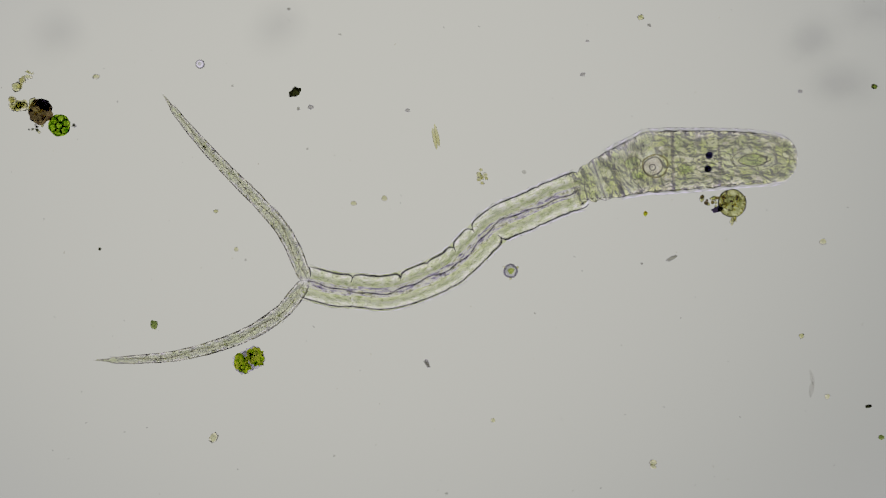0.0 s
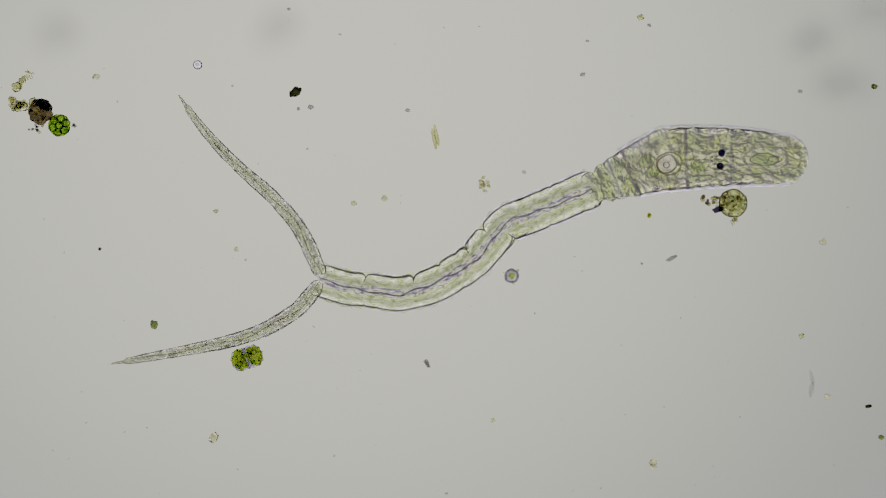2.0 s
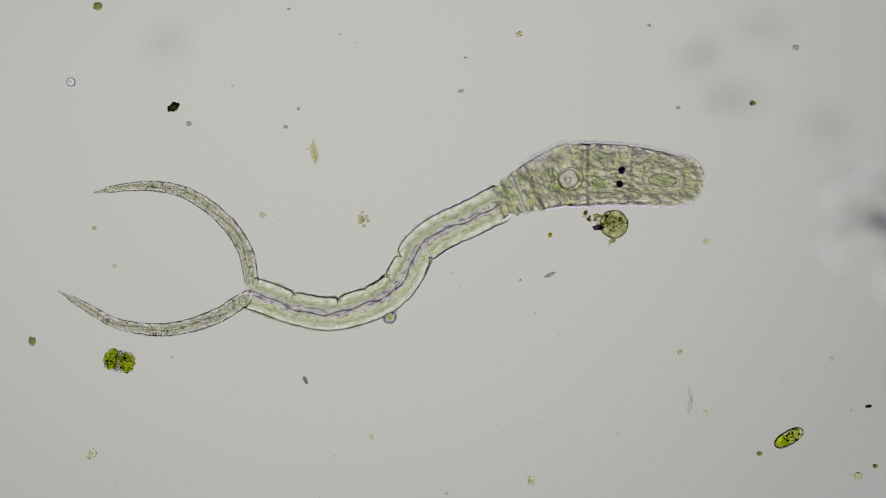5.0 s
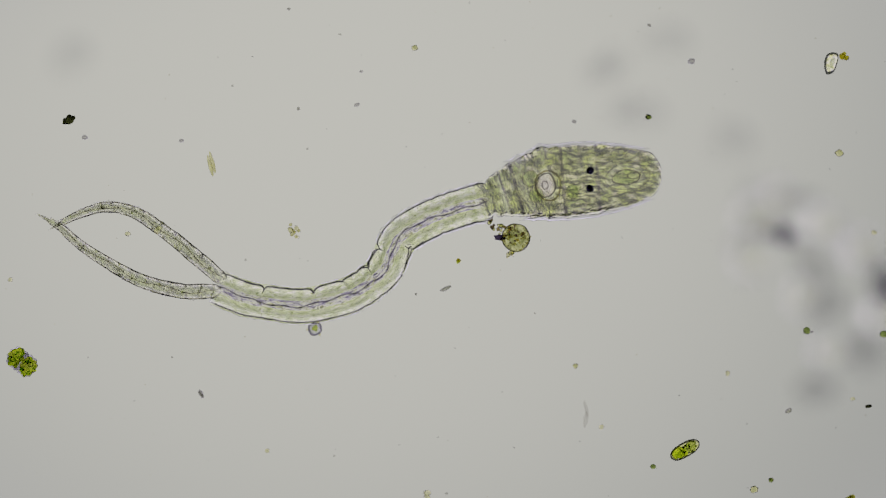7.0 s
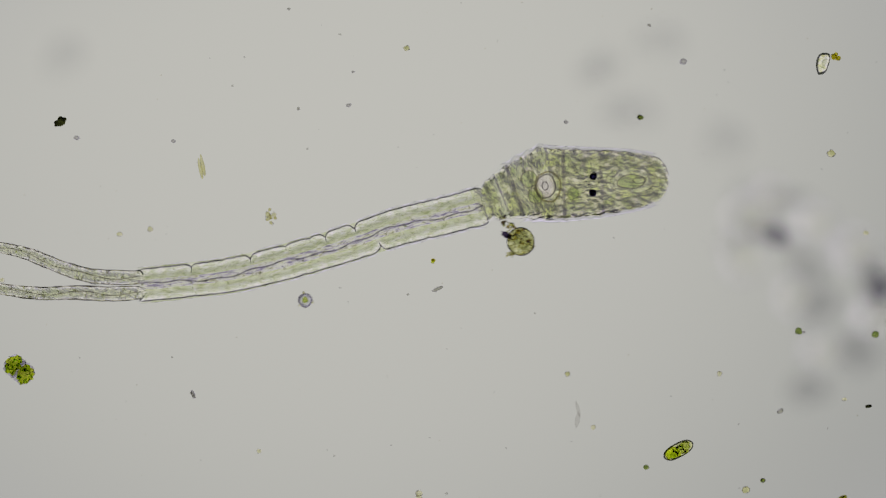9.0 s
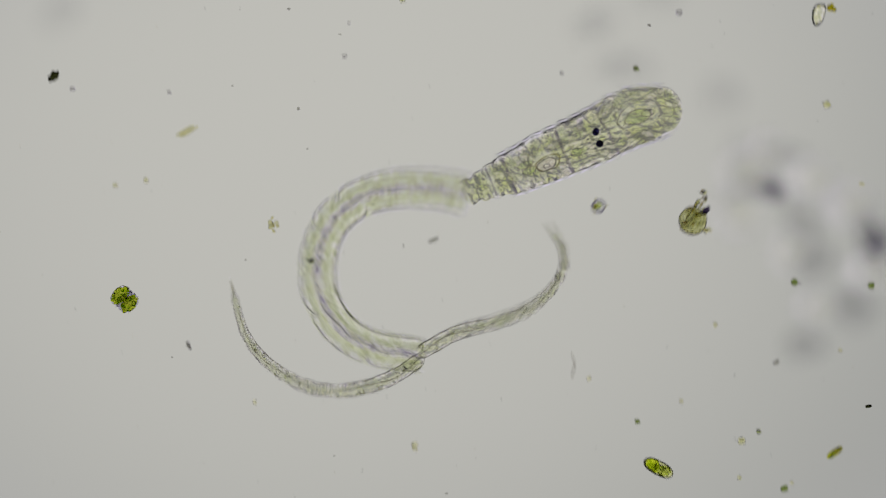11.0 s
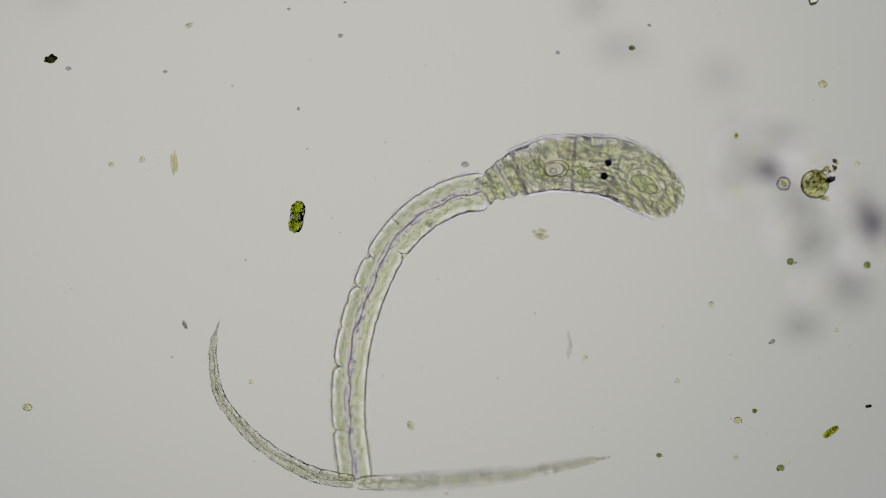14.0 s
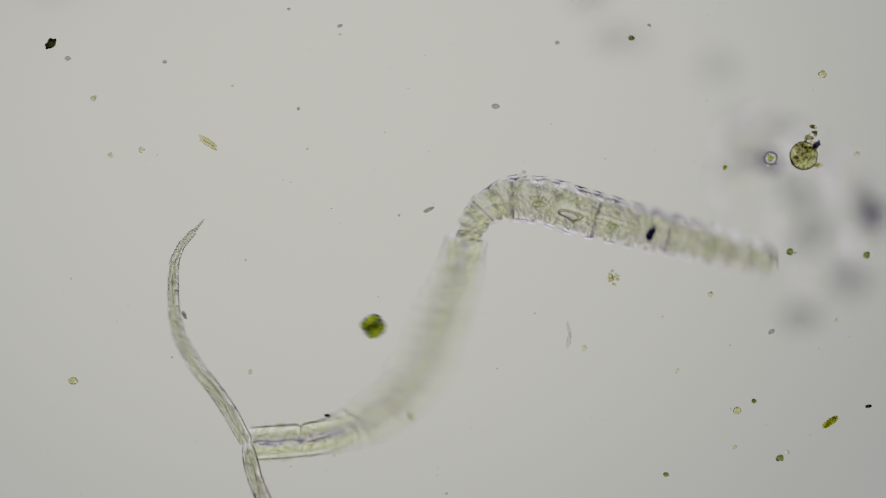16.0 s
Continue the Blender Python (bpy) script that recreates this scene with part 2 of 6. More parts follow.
M_GULLET = dye("gland_fill", [(0.3, (0.66, 0.76, 0.52)), (0.5, (0.84, 0.90, 0.70)), (0.65, (0.93, 0.96, 0.82))], 70)
M_RIM = dye("gland_rim", [(0.0, (0.58, 0.58, 0.52)), (0.5, (0.64, 0.62, 0.62))], domes=True)
M_SUCKER = dye("sucker", [(0.3, (0.90, 0.85, 0.88)), (0.6, (0.98, 0.94, 0.96))], 60)
M_BAND = dye("band", [(0.36, (0.52, 0.49, 0.64)), (0.5, (0.72, 0.69, 0.80)), (0.66, (0.92, 0.91, 0.95))], 70)
M_CORE = dye("core_band", [(0.36, (0.64, 0.60, 0.76)), (0.43, (0.88, 0.86, 0.94)), (0.49, (0.96, 0.95, 0.985)), (0.55, (1, 1, 0.99)), (0.63, (0.88, 0.88, 0.78))], 270, (0.28, 1.0, 0.1))
M_VIOLET_RIM = dye("violet_rim", [(0.0, (0.55, 0.54, 0.58)), (0.5, (0.61, 0.60, 0.63))], domes=True)
M_LINE = dye("faint_wall", [(0.0, (0.76, 0.76, 0.70)), (0.5, (0.82, 0.80, 0.80))], domes=True)
M_FORK_EDGE = dye("edge_granules", [(0.0, (0.64, 0.65, 0.54)), (0.4, (0.74, 0.74, 0.62)), (0.75, (0.68, 0.65, 0.72))], domes=True)
M_STEM_SEAM = dye("tail_seam", [(0.36, (0.16, 0.13, 0.25)), (0.54, (0.30, 0.27, 0.38)), (0.70, (0.62, 0.61, 0.60))], 150, (0.5, 1.0, 1.0))
M_FORK_SEAM = dye("fork_seam", [(0.36, (0.30, 0.28, 0.24)), (0.50, (0.52, 0.51, 0.42)), (0.64, (0.92, 0.90, 0.86))], 190, (0.5, 1.0, 1.0))
M_LIP = dye("sucker_lip", [(0.0, (0.70, 0.66, 0.50)), (0.5, (0.74, 0.71, 0.55))], domes=True)
M_MARGIN = dye("margin_granules", [(0.0, (0.42, 0.40, 0.36)), (0.3, (0.55, 0.58, 0.34)), (0.6, (0.40, 0.37, 0.48)), (0.85, (0.66, 0.68, 0.46))], domes=True)
M_FIBRE = dye("fibres", [(0.0, (0.62, 0.60, 0.62)), (0.4, (0.66, 0.67, 0.50)), (0.8, (0.50, 0.50, 0.46))], domes=True)
M_FLECK = dye("olive_flecks", [(0.0, (0.66, 0.70, 0.50)), (0.5, (0.78, 0.81, 0.60))], domes=True)
M_CYST_BITS = dye("cyst_granules", [(0.0, (0.86, 0.83, 0.60)), (0.4, (0.74, 0.70, 0.48)), (0.75, (0.92, 0.90, 0.7))], domes=True)
M_GREEN_BITS = dye("green_granules", [(0.0, (0.58, 0.75, 0.16)), (0.3, (0.72, 0.83, 0.24)), (0.6, (0.46, 0.60, 0.12)), (0.85, (0.78, 0.82, 0.36))], domes=True)
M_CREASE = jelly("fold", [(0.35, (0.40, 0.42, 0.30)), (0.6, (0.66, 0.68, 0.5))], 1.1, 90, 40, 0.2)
M_EYE = jelly("eye_pigment", [(0.35, (0.08, 0.07, 0.24)), (0.6, (0.17, 0.16, 0.38))], 1.02, 60, 40, 0.2)
M_CELL_WALL = jelly("cell_wall", [(0.35, (0.70, 0.70, 0.71)), (0.6, (0.88, 0.87, 0.90))], 1.08, 60, 40, 0.3)
M_SHELL = jelly("cyst_shell", [(0.33, (0.48, 0.50, 0.26)), (0.47, (0.70, 0.72, 0.44)), (0.62, (0.88, 0.90, 0.66))], 1.12, 120, 70, 0.5)
M_CYST_DARK = dye("dark_granules", [(0.0, (0.45, 0.36, 0.40)), (0.4, (0.80, 0.74, 0.42)), (0.7, (0.55, 0.48, 0.40))], domes=True)
M_GREEN = jelly("chloroplast_green", [(0.33, (0.54, 0.72, 0.05)), (0.45, (0.82, 0.93, 0.14)), (0.60, (0.96, 1.0, 0.36))], 1.035, 130, 60, 0.4)
M_LIME = jelly("lime_lobe", [(0.35, (0.72, 0.82, 0.28)), (0.5, (0.88, 0.94, 0.48)), (0.65, (0.97, 0.99, 0.74))], 1.05, 130, 60, 0.3)
M_AMBER = jelly("amber_crumb", [(0.35, (0.62, 0.56, 0.06)), (0.5, (0.80, 0.76, 0.14)), (0.65, (0.92, 0.90, 0.36))], 1.06, 110, 40, 0.5)
M_CRYSTAL = jelly("crystal_glass", [(0.36, (0.60, 0.66, 0.42)), (0.44, (0.97, 0.98, 0.70)), (0.54, (1, 1, 1)), (0.66, (0.97, 0.98, 0.66))], 1.36, 70, 40, 0.3, patch_stops=[(0.3, (0.96, 0.97, 0.9)), (0.65, (1, 1, 1))])
M_DIATOM_BITS = dye("diatom_granules", [(0.0, (0.40, 0.44, 0.16)), (0.35, (0.56, 0.60, 0.30)), (0.7, (0.34, 0.32, 0.24))], domes=True)
M_ALGA = jelly("alga_green", [(0.33, (0.36, 0.54, 0.06)), (0.45, (0.58, 0.76, 0.12)), (0.60, (0.78, 0.90, 0.28))], 1.04, 130, 60, 0.4)
M_DEEP = jelly("deep_green", [(0.35, (0.30, 0.38, 0.16)), (0.5, (0.52, 0.60, 0.30)), (0.65, (0.74, 0.80, 0.46))], 1.13, 80, 40, 0.15)
M_OLIVE = jelly("olive_cell", [(0.33, (0.70, 0.71, 0.42)), (0.5, (0.90, 0.91, 0.66)), (0.68, (0.98, 0.98, 0.78))], 1.16, 70, 40, 0.15)
M_PALE = jelly("pale_yellow", [(0.35, (0.92, 0.92, 0.66)), (0.5, (0.97, 0.97, 0.80)), (0.7, (1, 1, 0.92))], 1.12, 90, 40, 0.2)
M_CRUMB = jelly("olive_crumb", [(0.35, (0.78, 0.78, 0.50)), (0.5, (0.93, 0.92, 0.70)), (0.66, (0.98, 0.98, 0.84))], 1.06, 110, 40, 0.5)
M_CAPSULE = jelly("capsule_wall", [(0.35, (0.80, 0.83, 0.48)), (0.6, (0.93, 0.95, 0.66))], 1.26, 60, 40, 0.2)
M_YELLOW = jelly("yellow_frustule", [(0.35, (0.91, 0.89, 0.62)), (0.5, (0.97, 0.96, 0.76)), (0.66, (1, 0.99, 0.88))], 1.05, 90, 40, 0.3)
M_ROD = jelly("olive_frustule", [(0.35, (0.42, 0.42, 0.10)), (0.5, (0.66, 0.66, 0.22)), (0.66, (0.86, 0.84, 0.42))], 1.10, 90, 40, 0.3)
M_SHARD = jelly("dark_shard", [(0.36, (0.62, 0.62, 0.58)), (0.6, (0.85, 0.85, 0.80))], 1.10, 120, 40, 0.5)
M_SPIKE = jelly("dark_spike", [(0.35, (0.18, 0.15, 0.26)), (0.6, (0.38, 0.33, 0.44))], 1.03, 80, 40, 0.2)
M_CELL_LINE = dye("cell_lines", [(0.0, (0.38, 0.48, 0.15)), (0.5, (0.48, 0.57, 0.20))], domes=True)
M_DROP = jelly("clear_drop", [(0.35, (0.99, 0.99, 0.97)), (0.6, (1, 1, 1))], 1.22, 60, 40, 0.1)
M_LENS = jelly("halo_lens", [(0.3, (0.99, 0.99, 0.98)), (0.6, (1, 1, 0.95))], 1.10, 20, 10, 0.0, patch_stops=[(0.3, (0.99, 0.99, 0.99)), (0.65, (1, 1, 1))])
M_FLECK_GREY = dye("grey_specks", [(0.0, (0.89, 0.89, 0.88)), (0.5, (0.84, 0.84, 0.83))])
M_VEIL = dye("faint_detritus", [(0.0, (0.89, 0.885, 0.89)), (0.5, (0.92, 0.915, 0.91))])
M_CLEAR = jelly("clear_cell", [(0.35, (0.88, 0.88, 0.89)), (0.6, (0.98, 0.98, 1))], 1.07, 60, 40, 0.3)
M_GREY = jelly("grey_detritus", [(0.36, (0.70, 0.69, 0.72)), (0.6, (0.90, 0.89, 0.89))], 1.05, 110, 40, 0.5)
M_SMEAR = jelly("dirt_film", [(0.35, (0.86, 0.86, 0.89)), (0.6, (0.95, 0.95, 0.96))], 1.0, 20, 10, 0.0)
M_SMEAR_DARK = jelly("dirt_film_dark", [(0.35, (0.52, 0.49, 0.60)), (0.6, (0.70, 0.68, 0.76))], 1.0, 20, 10, 0.0)
M_FAINT = jelly("dirt_film_faint", [(0.35, (0.93, 0.93, 0.94)), (0.6, (0.98, 0.98, 0.98))], 1.0, 20, 10, 0.0, patch_stops=[(0.3, (0.97, 0.97, 0.97)), (0.65, (1, 1, 1))])
M_BLACK = jelly("black_grit", [(0.38, (0.06, 0.06, 0.05)), (0.6, (0.30, 0.32, 0.16))], 1.04, 90, 40, 0.3)
M_BROWN = jelly("brown_cell", [(0.35, (0.18, 0.14, 0.12)), (0.5, (0.42, 0.36, 0.22)), (0.68, (0.72, 0.66, 0.38))], 1.07, 60, 40, 0.6)


# ---- meshes ----
def mesh_object(name, verts, faces, mat, parent=None, label="", smooth=True):
    me = bpy.data.meshes.new(name)
    me.from_pydata(verts, [], faces)
    me.update()
    if smooth:
        me.polygons.foreach_set("use_smooth", [True] * len(me.polygons))
    me.materials.append(mat)
    ob = new(name, me)
    if parent is not None:
        ob.parent = parent
    if label:
        ob["label"] = label
    return ob


def part(name, bm, mat, parent=None, label=""):
    """Links a bmesh as one mesh object under its thing."""
    me = bpy.data.meshes.new(name)
    bm.to_mesh(me)
    bm.free()
    me.polygons.foreach_set("use_smooth", [True] * len(me.polygons))
    me.materials.append(mat)
    ob = new(name, me)
    if parent is not None:
        ob.parent = parent
    if label:
        ob["label"] = label
    return ob


def lump(rx, ry, rz, rough=0.12, seed=0, freq=2.0, level=3, at=(0, 0, 0), turn=0.0, bm=None):
    """A rounded, uneven grain with half-axes in divisions; added to bm where one is given."""
    own = bmesh.new() if bm is None else bm
    made = bmesh.ops.create_icosphere(own, subdivisions=level, radius=1.0)["verts"]
    ca, sa = math.cos(radians(turn)), math.sin(radians(turn))
    for v in made:
        k = 1 + rough * 2 * noise.noise(v.co * freq + Vector((seed * 7.3, seed * 3.1, seed)))
        x, y, z = v.co.x * rx * k, v.co.y * ry * k, v.co.z * rz * k
        v.co = Vector((x * ca - y * sa + at[0], x * sa + y * ca + at[1], z + at[2])) * U
    return own


def tube(name, lo, hi, profile, mat, parent, start, sides=28, rings=9, closed=False, wave=0.0, label="", fade=0.0, fade_lo=True, fade_hi=True, dent=None, thin=None, soft=0.0, square=2.0, layer=None):
    """A sleeve along x from lo to hi. profile(x) gives the half-width and half-thickness at x; all in divisions.
    fade: the distance from its middle over which the wall thins out to nothing. dent(x, angle) presses the wall in,
    thin(x, y) thins it. soft: both ends fade over this length. square: 2 for an oval section, more for a boxier one.
    layer: not a sleeve but a sheet inside it, sloping across by this share of the half-thickness."""
    verts, rest, thick, faces = [], [], [], []
    for i in range(rings):
        x = lo + (hi - lo) * i / (rings - 1)
        a, b = profile(x)
        w = 1.0
        if fade and (fade_lo and x < 0 or fade_hi and x > 0):
            w = 0.5 + 0.5 * math.cos(math.pi * min(1.0, abs(x) / fade))
        if soft:
            w = min(1.0, (x - lo) / soft, (hi - x) / soft)
        for j in range(sides):
            ang = math.pi * j / (sides - 1) if layer is not None else 2 * math.pi * j / sides
            cy, cz = (math.copysign(abs(v) ** (2 / square), v) for v in (math.cos(ang), math.sin(ang)))
            if layer is not None:
                cz = 0.08 * cz - layer * cy
            px = Vector(((start + x) * 0.06, math.cos(ang) * 1.4, math.sin(ang) * 1.4))
            k = 1 + wave * noise.noise(px)
            if dent:
                k *= dent(x, ang)
            verts.append((x * U, cy * a * k * U, cz * b * k * U))
            rest.append(((start + x) * U, cy * a * U, cz * b * U))
            thick.append(w * thin(x, cy * a) if thin else w)
    for i in range(rings - 1):
        for j in range(sides if layer is None else sides - 1):
            k = (j + 1) % sides
            faces.append((i * sides + j, (i + 1) * sides + j, (i + 1) * sides + k, i * sides + k)[::-1])
    if closed:
        faces.append(tuple(range((rings - 1) * sides, rings * sides)))
    ob = mesh_object(name, verts, faces, mat, parent, label)
    th = ob.data.attributes.new("thickness", "FLOAT", "POINT")
    th.data.foreach_set("value", thick)
    att = ob.data.attributes.new("rest", "FLOAT_VECTOR", "POINT")
    att.data.foreach_set("vector", [c for r in rest for c in r])
    return ob


def seam(name, lo, hi, edge, half, mat, parent, start, soft, z=0.0, label=""):
    """A thin strand from lo to hi whose middle runs along edge(x) and that thins out over soft at both ends; in divisions."""
    verts, rest, thick, faces, rings = [], [], [], [], 25
    for i in range(rings):
        x = lo + (hi - lo) * i / (rings - 1)
        y = edge(x)
        for k, up in ((-1, 0.0), (0, 0.4), (1, 0.0)):
            verts.append((x * U, (y + k * half) * U, (z + up) * U))
            rest.append(((start + x) * U, (y + k * half) * U, 0.0))
            thick.append(max(0.0, min(1.0, (x - lo) / soft, (hi - x) / soft)) * (1.0 if k == 0 else 0.25))
    for i in range(rings - 1):
        for k in (0, 1):
            faces.append((i * 3 + k, (i + 1) * 3 + k, (i + 1) * 3 + k + 1, i * 3 + k + 1))
    ob = mesh_object(name, verts, faces, mat, parent, label)
    th = ob.data.attributes.new("thickness", "FLOAT", "POINT")
    th.data.foreach_set("value", thick)
    att = ob.data.attributes.new("rest", "FLOAT_VECTOR", "POINT")
    att.data.foreach_set("vector", [c for r in rest for c in r])
    return ob


def beads(name, n, half, size, mat, parent, seed, long=1.0, label="", squash=0.8, clear=None, spin=False):
    """Many small granules in one mesh, strewn in an ellipse of half-axes half, but for a clear spot; sizes and places in divisions."""
    rng = random.Random(seed)
    if mat is M_BEAD:
        bm = bmesh.new()
        bmesh.ops.create_icosphere(bm, subdivisions=2, radius=1.0)
        base, tris = [v.co.copy() for v in bm.verts], [[v.index for v in f.verts] for f in bm.faces]
        bm.free()
    else:
        # Low domes.
        base = [Vector((math.cos(a * math.pi / 5), math.sin(a * math.pi / 5), 0)) for a in range(10)] + [Vector((0, 0, 0.6))]
        tris = [[a, (a + 1) % 10, 10] for a in range(10)]
    verts, faces = [], []
    for k in range(n):
        while True:
            q = [rng.uniform(-1, 1) for _ in range(3)]
            spot = clear and ((q[0] * half[0] - clear[0]) / clear[1]) ** 2 + (q[1] * half[1] / clear[2]) ** 2 < 1
            if q[1] ** 2 + q[2] ** 2 < 1 and not spot:
                break
        c = [q[d] * half[d] for d in range(3)]
        r = rng.uniform(*size)
        ex, ey = r * long * rng.uniform(0.8, 1.4), r * rng.uniform(0.7, 1.1)
        ang = rng.uniform(-0.5, 0.5) if long > 2.5 and not spin else rng.uniform(0, 6.3)
        ca, sa, at = math.cos(ang), math.sin(ang), len(verts)
        for p in base:
            x, y = p.x * ex, p.y * ey * (1 + 0.4 * p.x * p.z)
            x, y = x * (1 + 0.25 * p.y), y
            verts.append(((c[0] + x * ca - y * sa) * U, (c[1] + x * sa + y * ca) * U, (c[2] + p.z * r * squash) * U))
        faces += [[at + v for v in f] for f in tris]
    return tagged(mesh_object(name, verts, faces, mat, parent, label), kind="stuff")


# ---- the slide and the condenser ----
def slab(name, x, y, z0, z1, mat):
    bm = bmesh.new()
    bmesh.ops.create_cube(bm, size=1.0)
    for v in bm.verts:
        v.co = Vector((v.co.x * x, v.co.y * y, z0 if v.co.z < 0 else z1))
    bmesh.ops.bevel(bm, geom=list(bm.edges), offset=0.03, segments=2, affect="EDGES")
    me = bpy.data.meshes.new(name)
    bm.to_mesh(me)
    bm.free()
    me.materials.append(mat)
    return new(name, me)


slide = tagged(slab("ground", 9.0, 6.0, -1.0, 0.0, M_GLASS), "clear glass microscope slide with a film of pond water", "glass slide", kind="structure")


def build_condenser():
    lamp = tagged(new("condenser_lamp"), "round lit condenser lens in a black metal ring under the slide", "lamp")
    bm = bmesh.new()
    bmesh.ops.create_circle(bm, cap_ends=True, segments=64, radius=LENS)
    part("lens", bm, M_GLOW, lamp, "round glowing lens with an added violet outer zone")
    verts, faces, n = [], [], 64
    for r, z in ((LENS, 0.1), (LENS, 0.6), (LENS + 2, 0.6), (LENS + 2, -2.0), (LENS, -2.0)):
        verts += [(r * math.cos(2 * math.pi * j / n), r * math.sin(2 * math.pi * j / n), z) for j in range(n)]
    for i in range(4):
        faces += [(i * n + j, i * n + (j + 1) % n, (i + 1) * n + (j + 1) % n, (i + 1) * n + j) for j in range(n)]
    mesh_object("ring", verts, faces, M_METAL, lamp, "black metal ring")
    return lamp


condenser = build_condenser()

# ---- the fluke larva ----
BODY_N, STEM_N, FORK_N = 17, 22, 14
# Half-width when broadest, and half-thickness, along the body from neck to snout, in divisions.
BODY_S = (0.0, 0.12, 0.25, 0.4, 0.55, 0.7, 0.85, 0.95, 1.0)
BODY_A = (31, 42, 56, 64, 64, 59, 52, 40, 30)
BODY_B = (20, 27, 34, 36, 30, 28, 26, 20, 15)
# Half-lengths of the overlapping sleeves, and the steps between them at rest.
BODY_PITCH, STEM_PITCH, FORK_PITCH = 26.5, 28.0, 32.0
BODY_STEP, STEM_STEP, BODY_SQUARE = 23.2, 25.4, 2.15


def organ(name, parent, x, y, rx, ry, z, fill, rim, label, seed, wall=1.1):
    """A flat sac with a thin wall: an uneven ring, filled where a fill is given."""
    verts, faces, n, m = [], [], 40, 5
    for i in range(n):
        t = 2 * math.pi * i / n
        k = 1 + 0.12 * noise.noise(Vector((math.cos(t) * 1.3, math.sin(t) * 1.3, seed * 3.7)))
        w = wall + 0.6 * noise.noise(Vector((math.cos(t) * 2, math.sin(t) * 2, seed * 1.7 + 9)))
        for j in range(m):
            a = math.pi * j / (m - 1)
            verts.append(((x + (rx * k + w * math.cos(a)) * math.cos(t)) * U, (y + (ry * k + w * math.cos(a)) * math.sin(t)) * U, (z + w * math.sin(a)) * U))
    for i in range(n):
        for j in range(m - 1):
            p, q = (i + 1) % n, j + 1
            faces.append((i * m + j, p * m + j, p * m + q, i * m + q))
    ring = mesh_object(name, verts, faces, rim, parent, label)
    if fill:
        sac = tube("filling", -rx * 0.95, rx * 0.95, lambda v: (ry * 0.95 * math.sqrt(max(0.01, 1 - (v / rx) ** 2)), 4), fill, ring, seed * 77, 13, 13, False, 0.1, layer=0.0)
        sac.location = (x * U, y * U, z * U)
    return ring


def build_larva():
    larva = tagged(new("fluke_larva"), "translucent olive-green fork-tailed fluke larva swimming in the water film", "worm larva")
    body, stem, fork_a, fork_b = [], [], [], []
    for i in range(BODY_N):
        first, last = i == 0, i == BODY_N - 1
        mid = (i + 0.5) * BODY_STEP

        def shape(x, mid=mid):
            s = (mid + x) / BODY_STEP / BODY_N
            a, b = np.interp(s, BODY_S, BODY_A), np.interp(s, BODY_S, BODY_B)
            # The neck is pinched and ringed.
            ring = (1 - 0.16 * math.exp(-((s - 0.035) / 0.014) ** 2)) * (1 + 0.035 * math.cos(2 * math.pi * s * 17) * max(0.0, 1 - s / 0.4))
            a, b = a * ring, b * ring
            k = math.sqrt(max(0.02, 1 - min(1.0, max(0.0, (mid + x - 363) / 33.5)) ** 3.6))
            return a * k, b * k

        def shoulder(x, ang, mid=mid):
            # The body wall swells on one side beside the sucker.
            return 1 + 0.11 * math.exp(-((mid + x - 136) / 14) ** 2) * max(0.0, math.cos(ang)) ** 2

        def thin(x, y, mid=mid):
            # Clear spots of the skin: the pale ring, over the sucker and round the head organ.
            w = 0.48
            for at, rx, ry, k in ((44, 6, 80, 0.75), (142, 18, 23, 0.85), (96, 12, 70, 0.3), (315, 42, 24, 0.35)):
                d = math.hypot((mid + x - at) / rx, y / ry)
                w *= 1 - k * min(1.0, max(0.0, (1.15 - d) / 0.25))
            return w
        def skin(x, y, mid=mid):
            return 0.95 * (1 - 0.75 * min(1.0, max(0.0, (1.15 - math.hypot((mid + x - 142) / 18, y / 23)) / 0.25)))
        tip = 396 - mid
        seg = tube("snout" if last else "body_segment", -20 if first else -BODY_PITCH, min(tip, BODY_PITCH), shape, M_SNOUT if last else M_BODY, larva, mid,
                   40, 27, last, 0.07, "", BODY_PITCH, not first, not last, shoulder, skin, square=BODY_SQUARE)
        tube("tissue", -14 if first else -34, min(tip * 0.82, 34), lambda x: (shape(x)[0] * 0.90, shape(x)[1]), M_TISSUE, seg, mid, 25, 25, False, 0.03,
             "yellow-green tissue with wrinkles shaded in by bright and dark tint", 34.0, not first, not last, shoulder, thin, layer=0.46)
        a, b = shape(0)
        beads("granules", 12 if not last else 16, (13 if not last else 9, a * 0.92, b * 0.8), (0.7, 1.7), M_BODY_BITS, seg, 100 + i, 1.3, "olive and violet tissue granules", 0.8,
              {5: (14, 20, 24), 6: (-9, 20, 24)}.get(i))
        for side, n, big in () if i > 14 else ((-1, 6, 2.0 if 3 < i < 12 else 1.3), (1, 3, 1.1)):
            beads("margin_granules", n, (11, 2.5, 3), (0.6, big), M_MARGIN, seg, 600 + i + 30 * side, 2.6, "dark granules along the body's edge").location = (0, side * a * 0.87 * U, -side * b * 0.40 * U)
        beads("folds", 4, (12, a * 0.85, b * 0.8), (0.5, 0.8), M_FIBRE, seg, 800 + i, 5.0, "thin dark wrinkles of the skin", 0.8, None, True)
        # Coat added to bend the lamp's violet zone into a halo at the edge.
        if i > 2 and not last:
            tube("halo_coat", -17, 17, lambda x: (shape(x)[0] + 6, shape(x)[1] + 6), M_SHEATH, seg, mid, 36, 13, False, 0.02, "clear slime coat added for a bright halo", 17.0, dent=shoulder, square=BODY_SQUARE)
        body.append(seg)

    def on_body(x):
        """Segment at x divisions from the neck, and the place on it."""
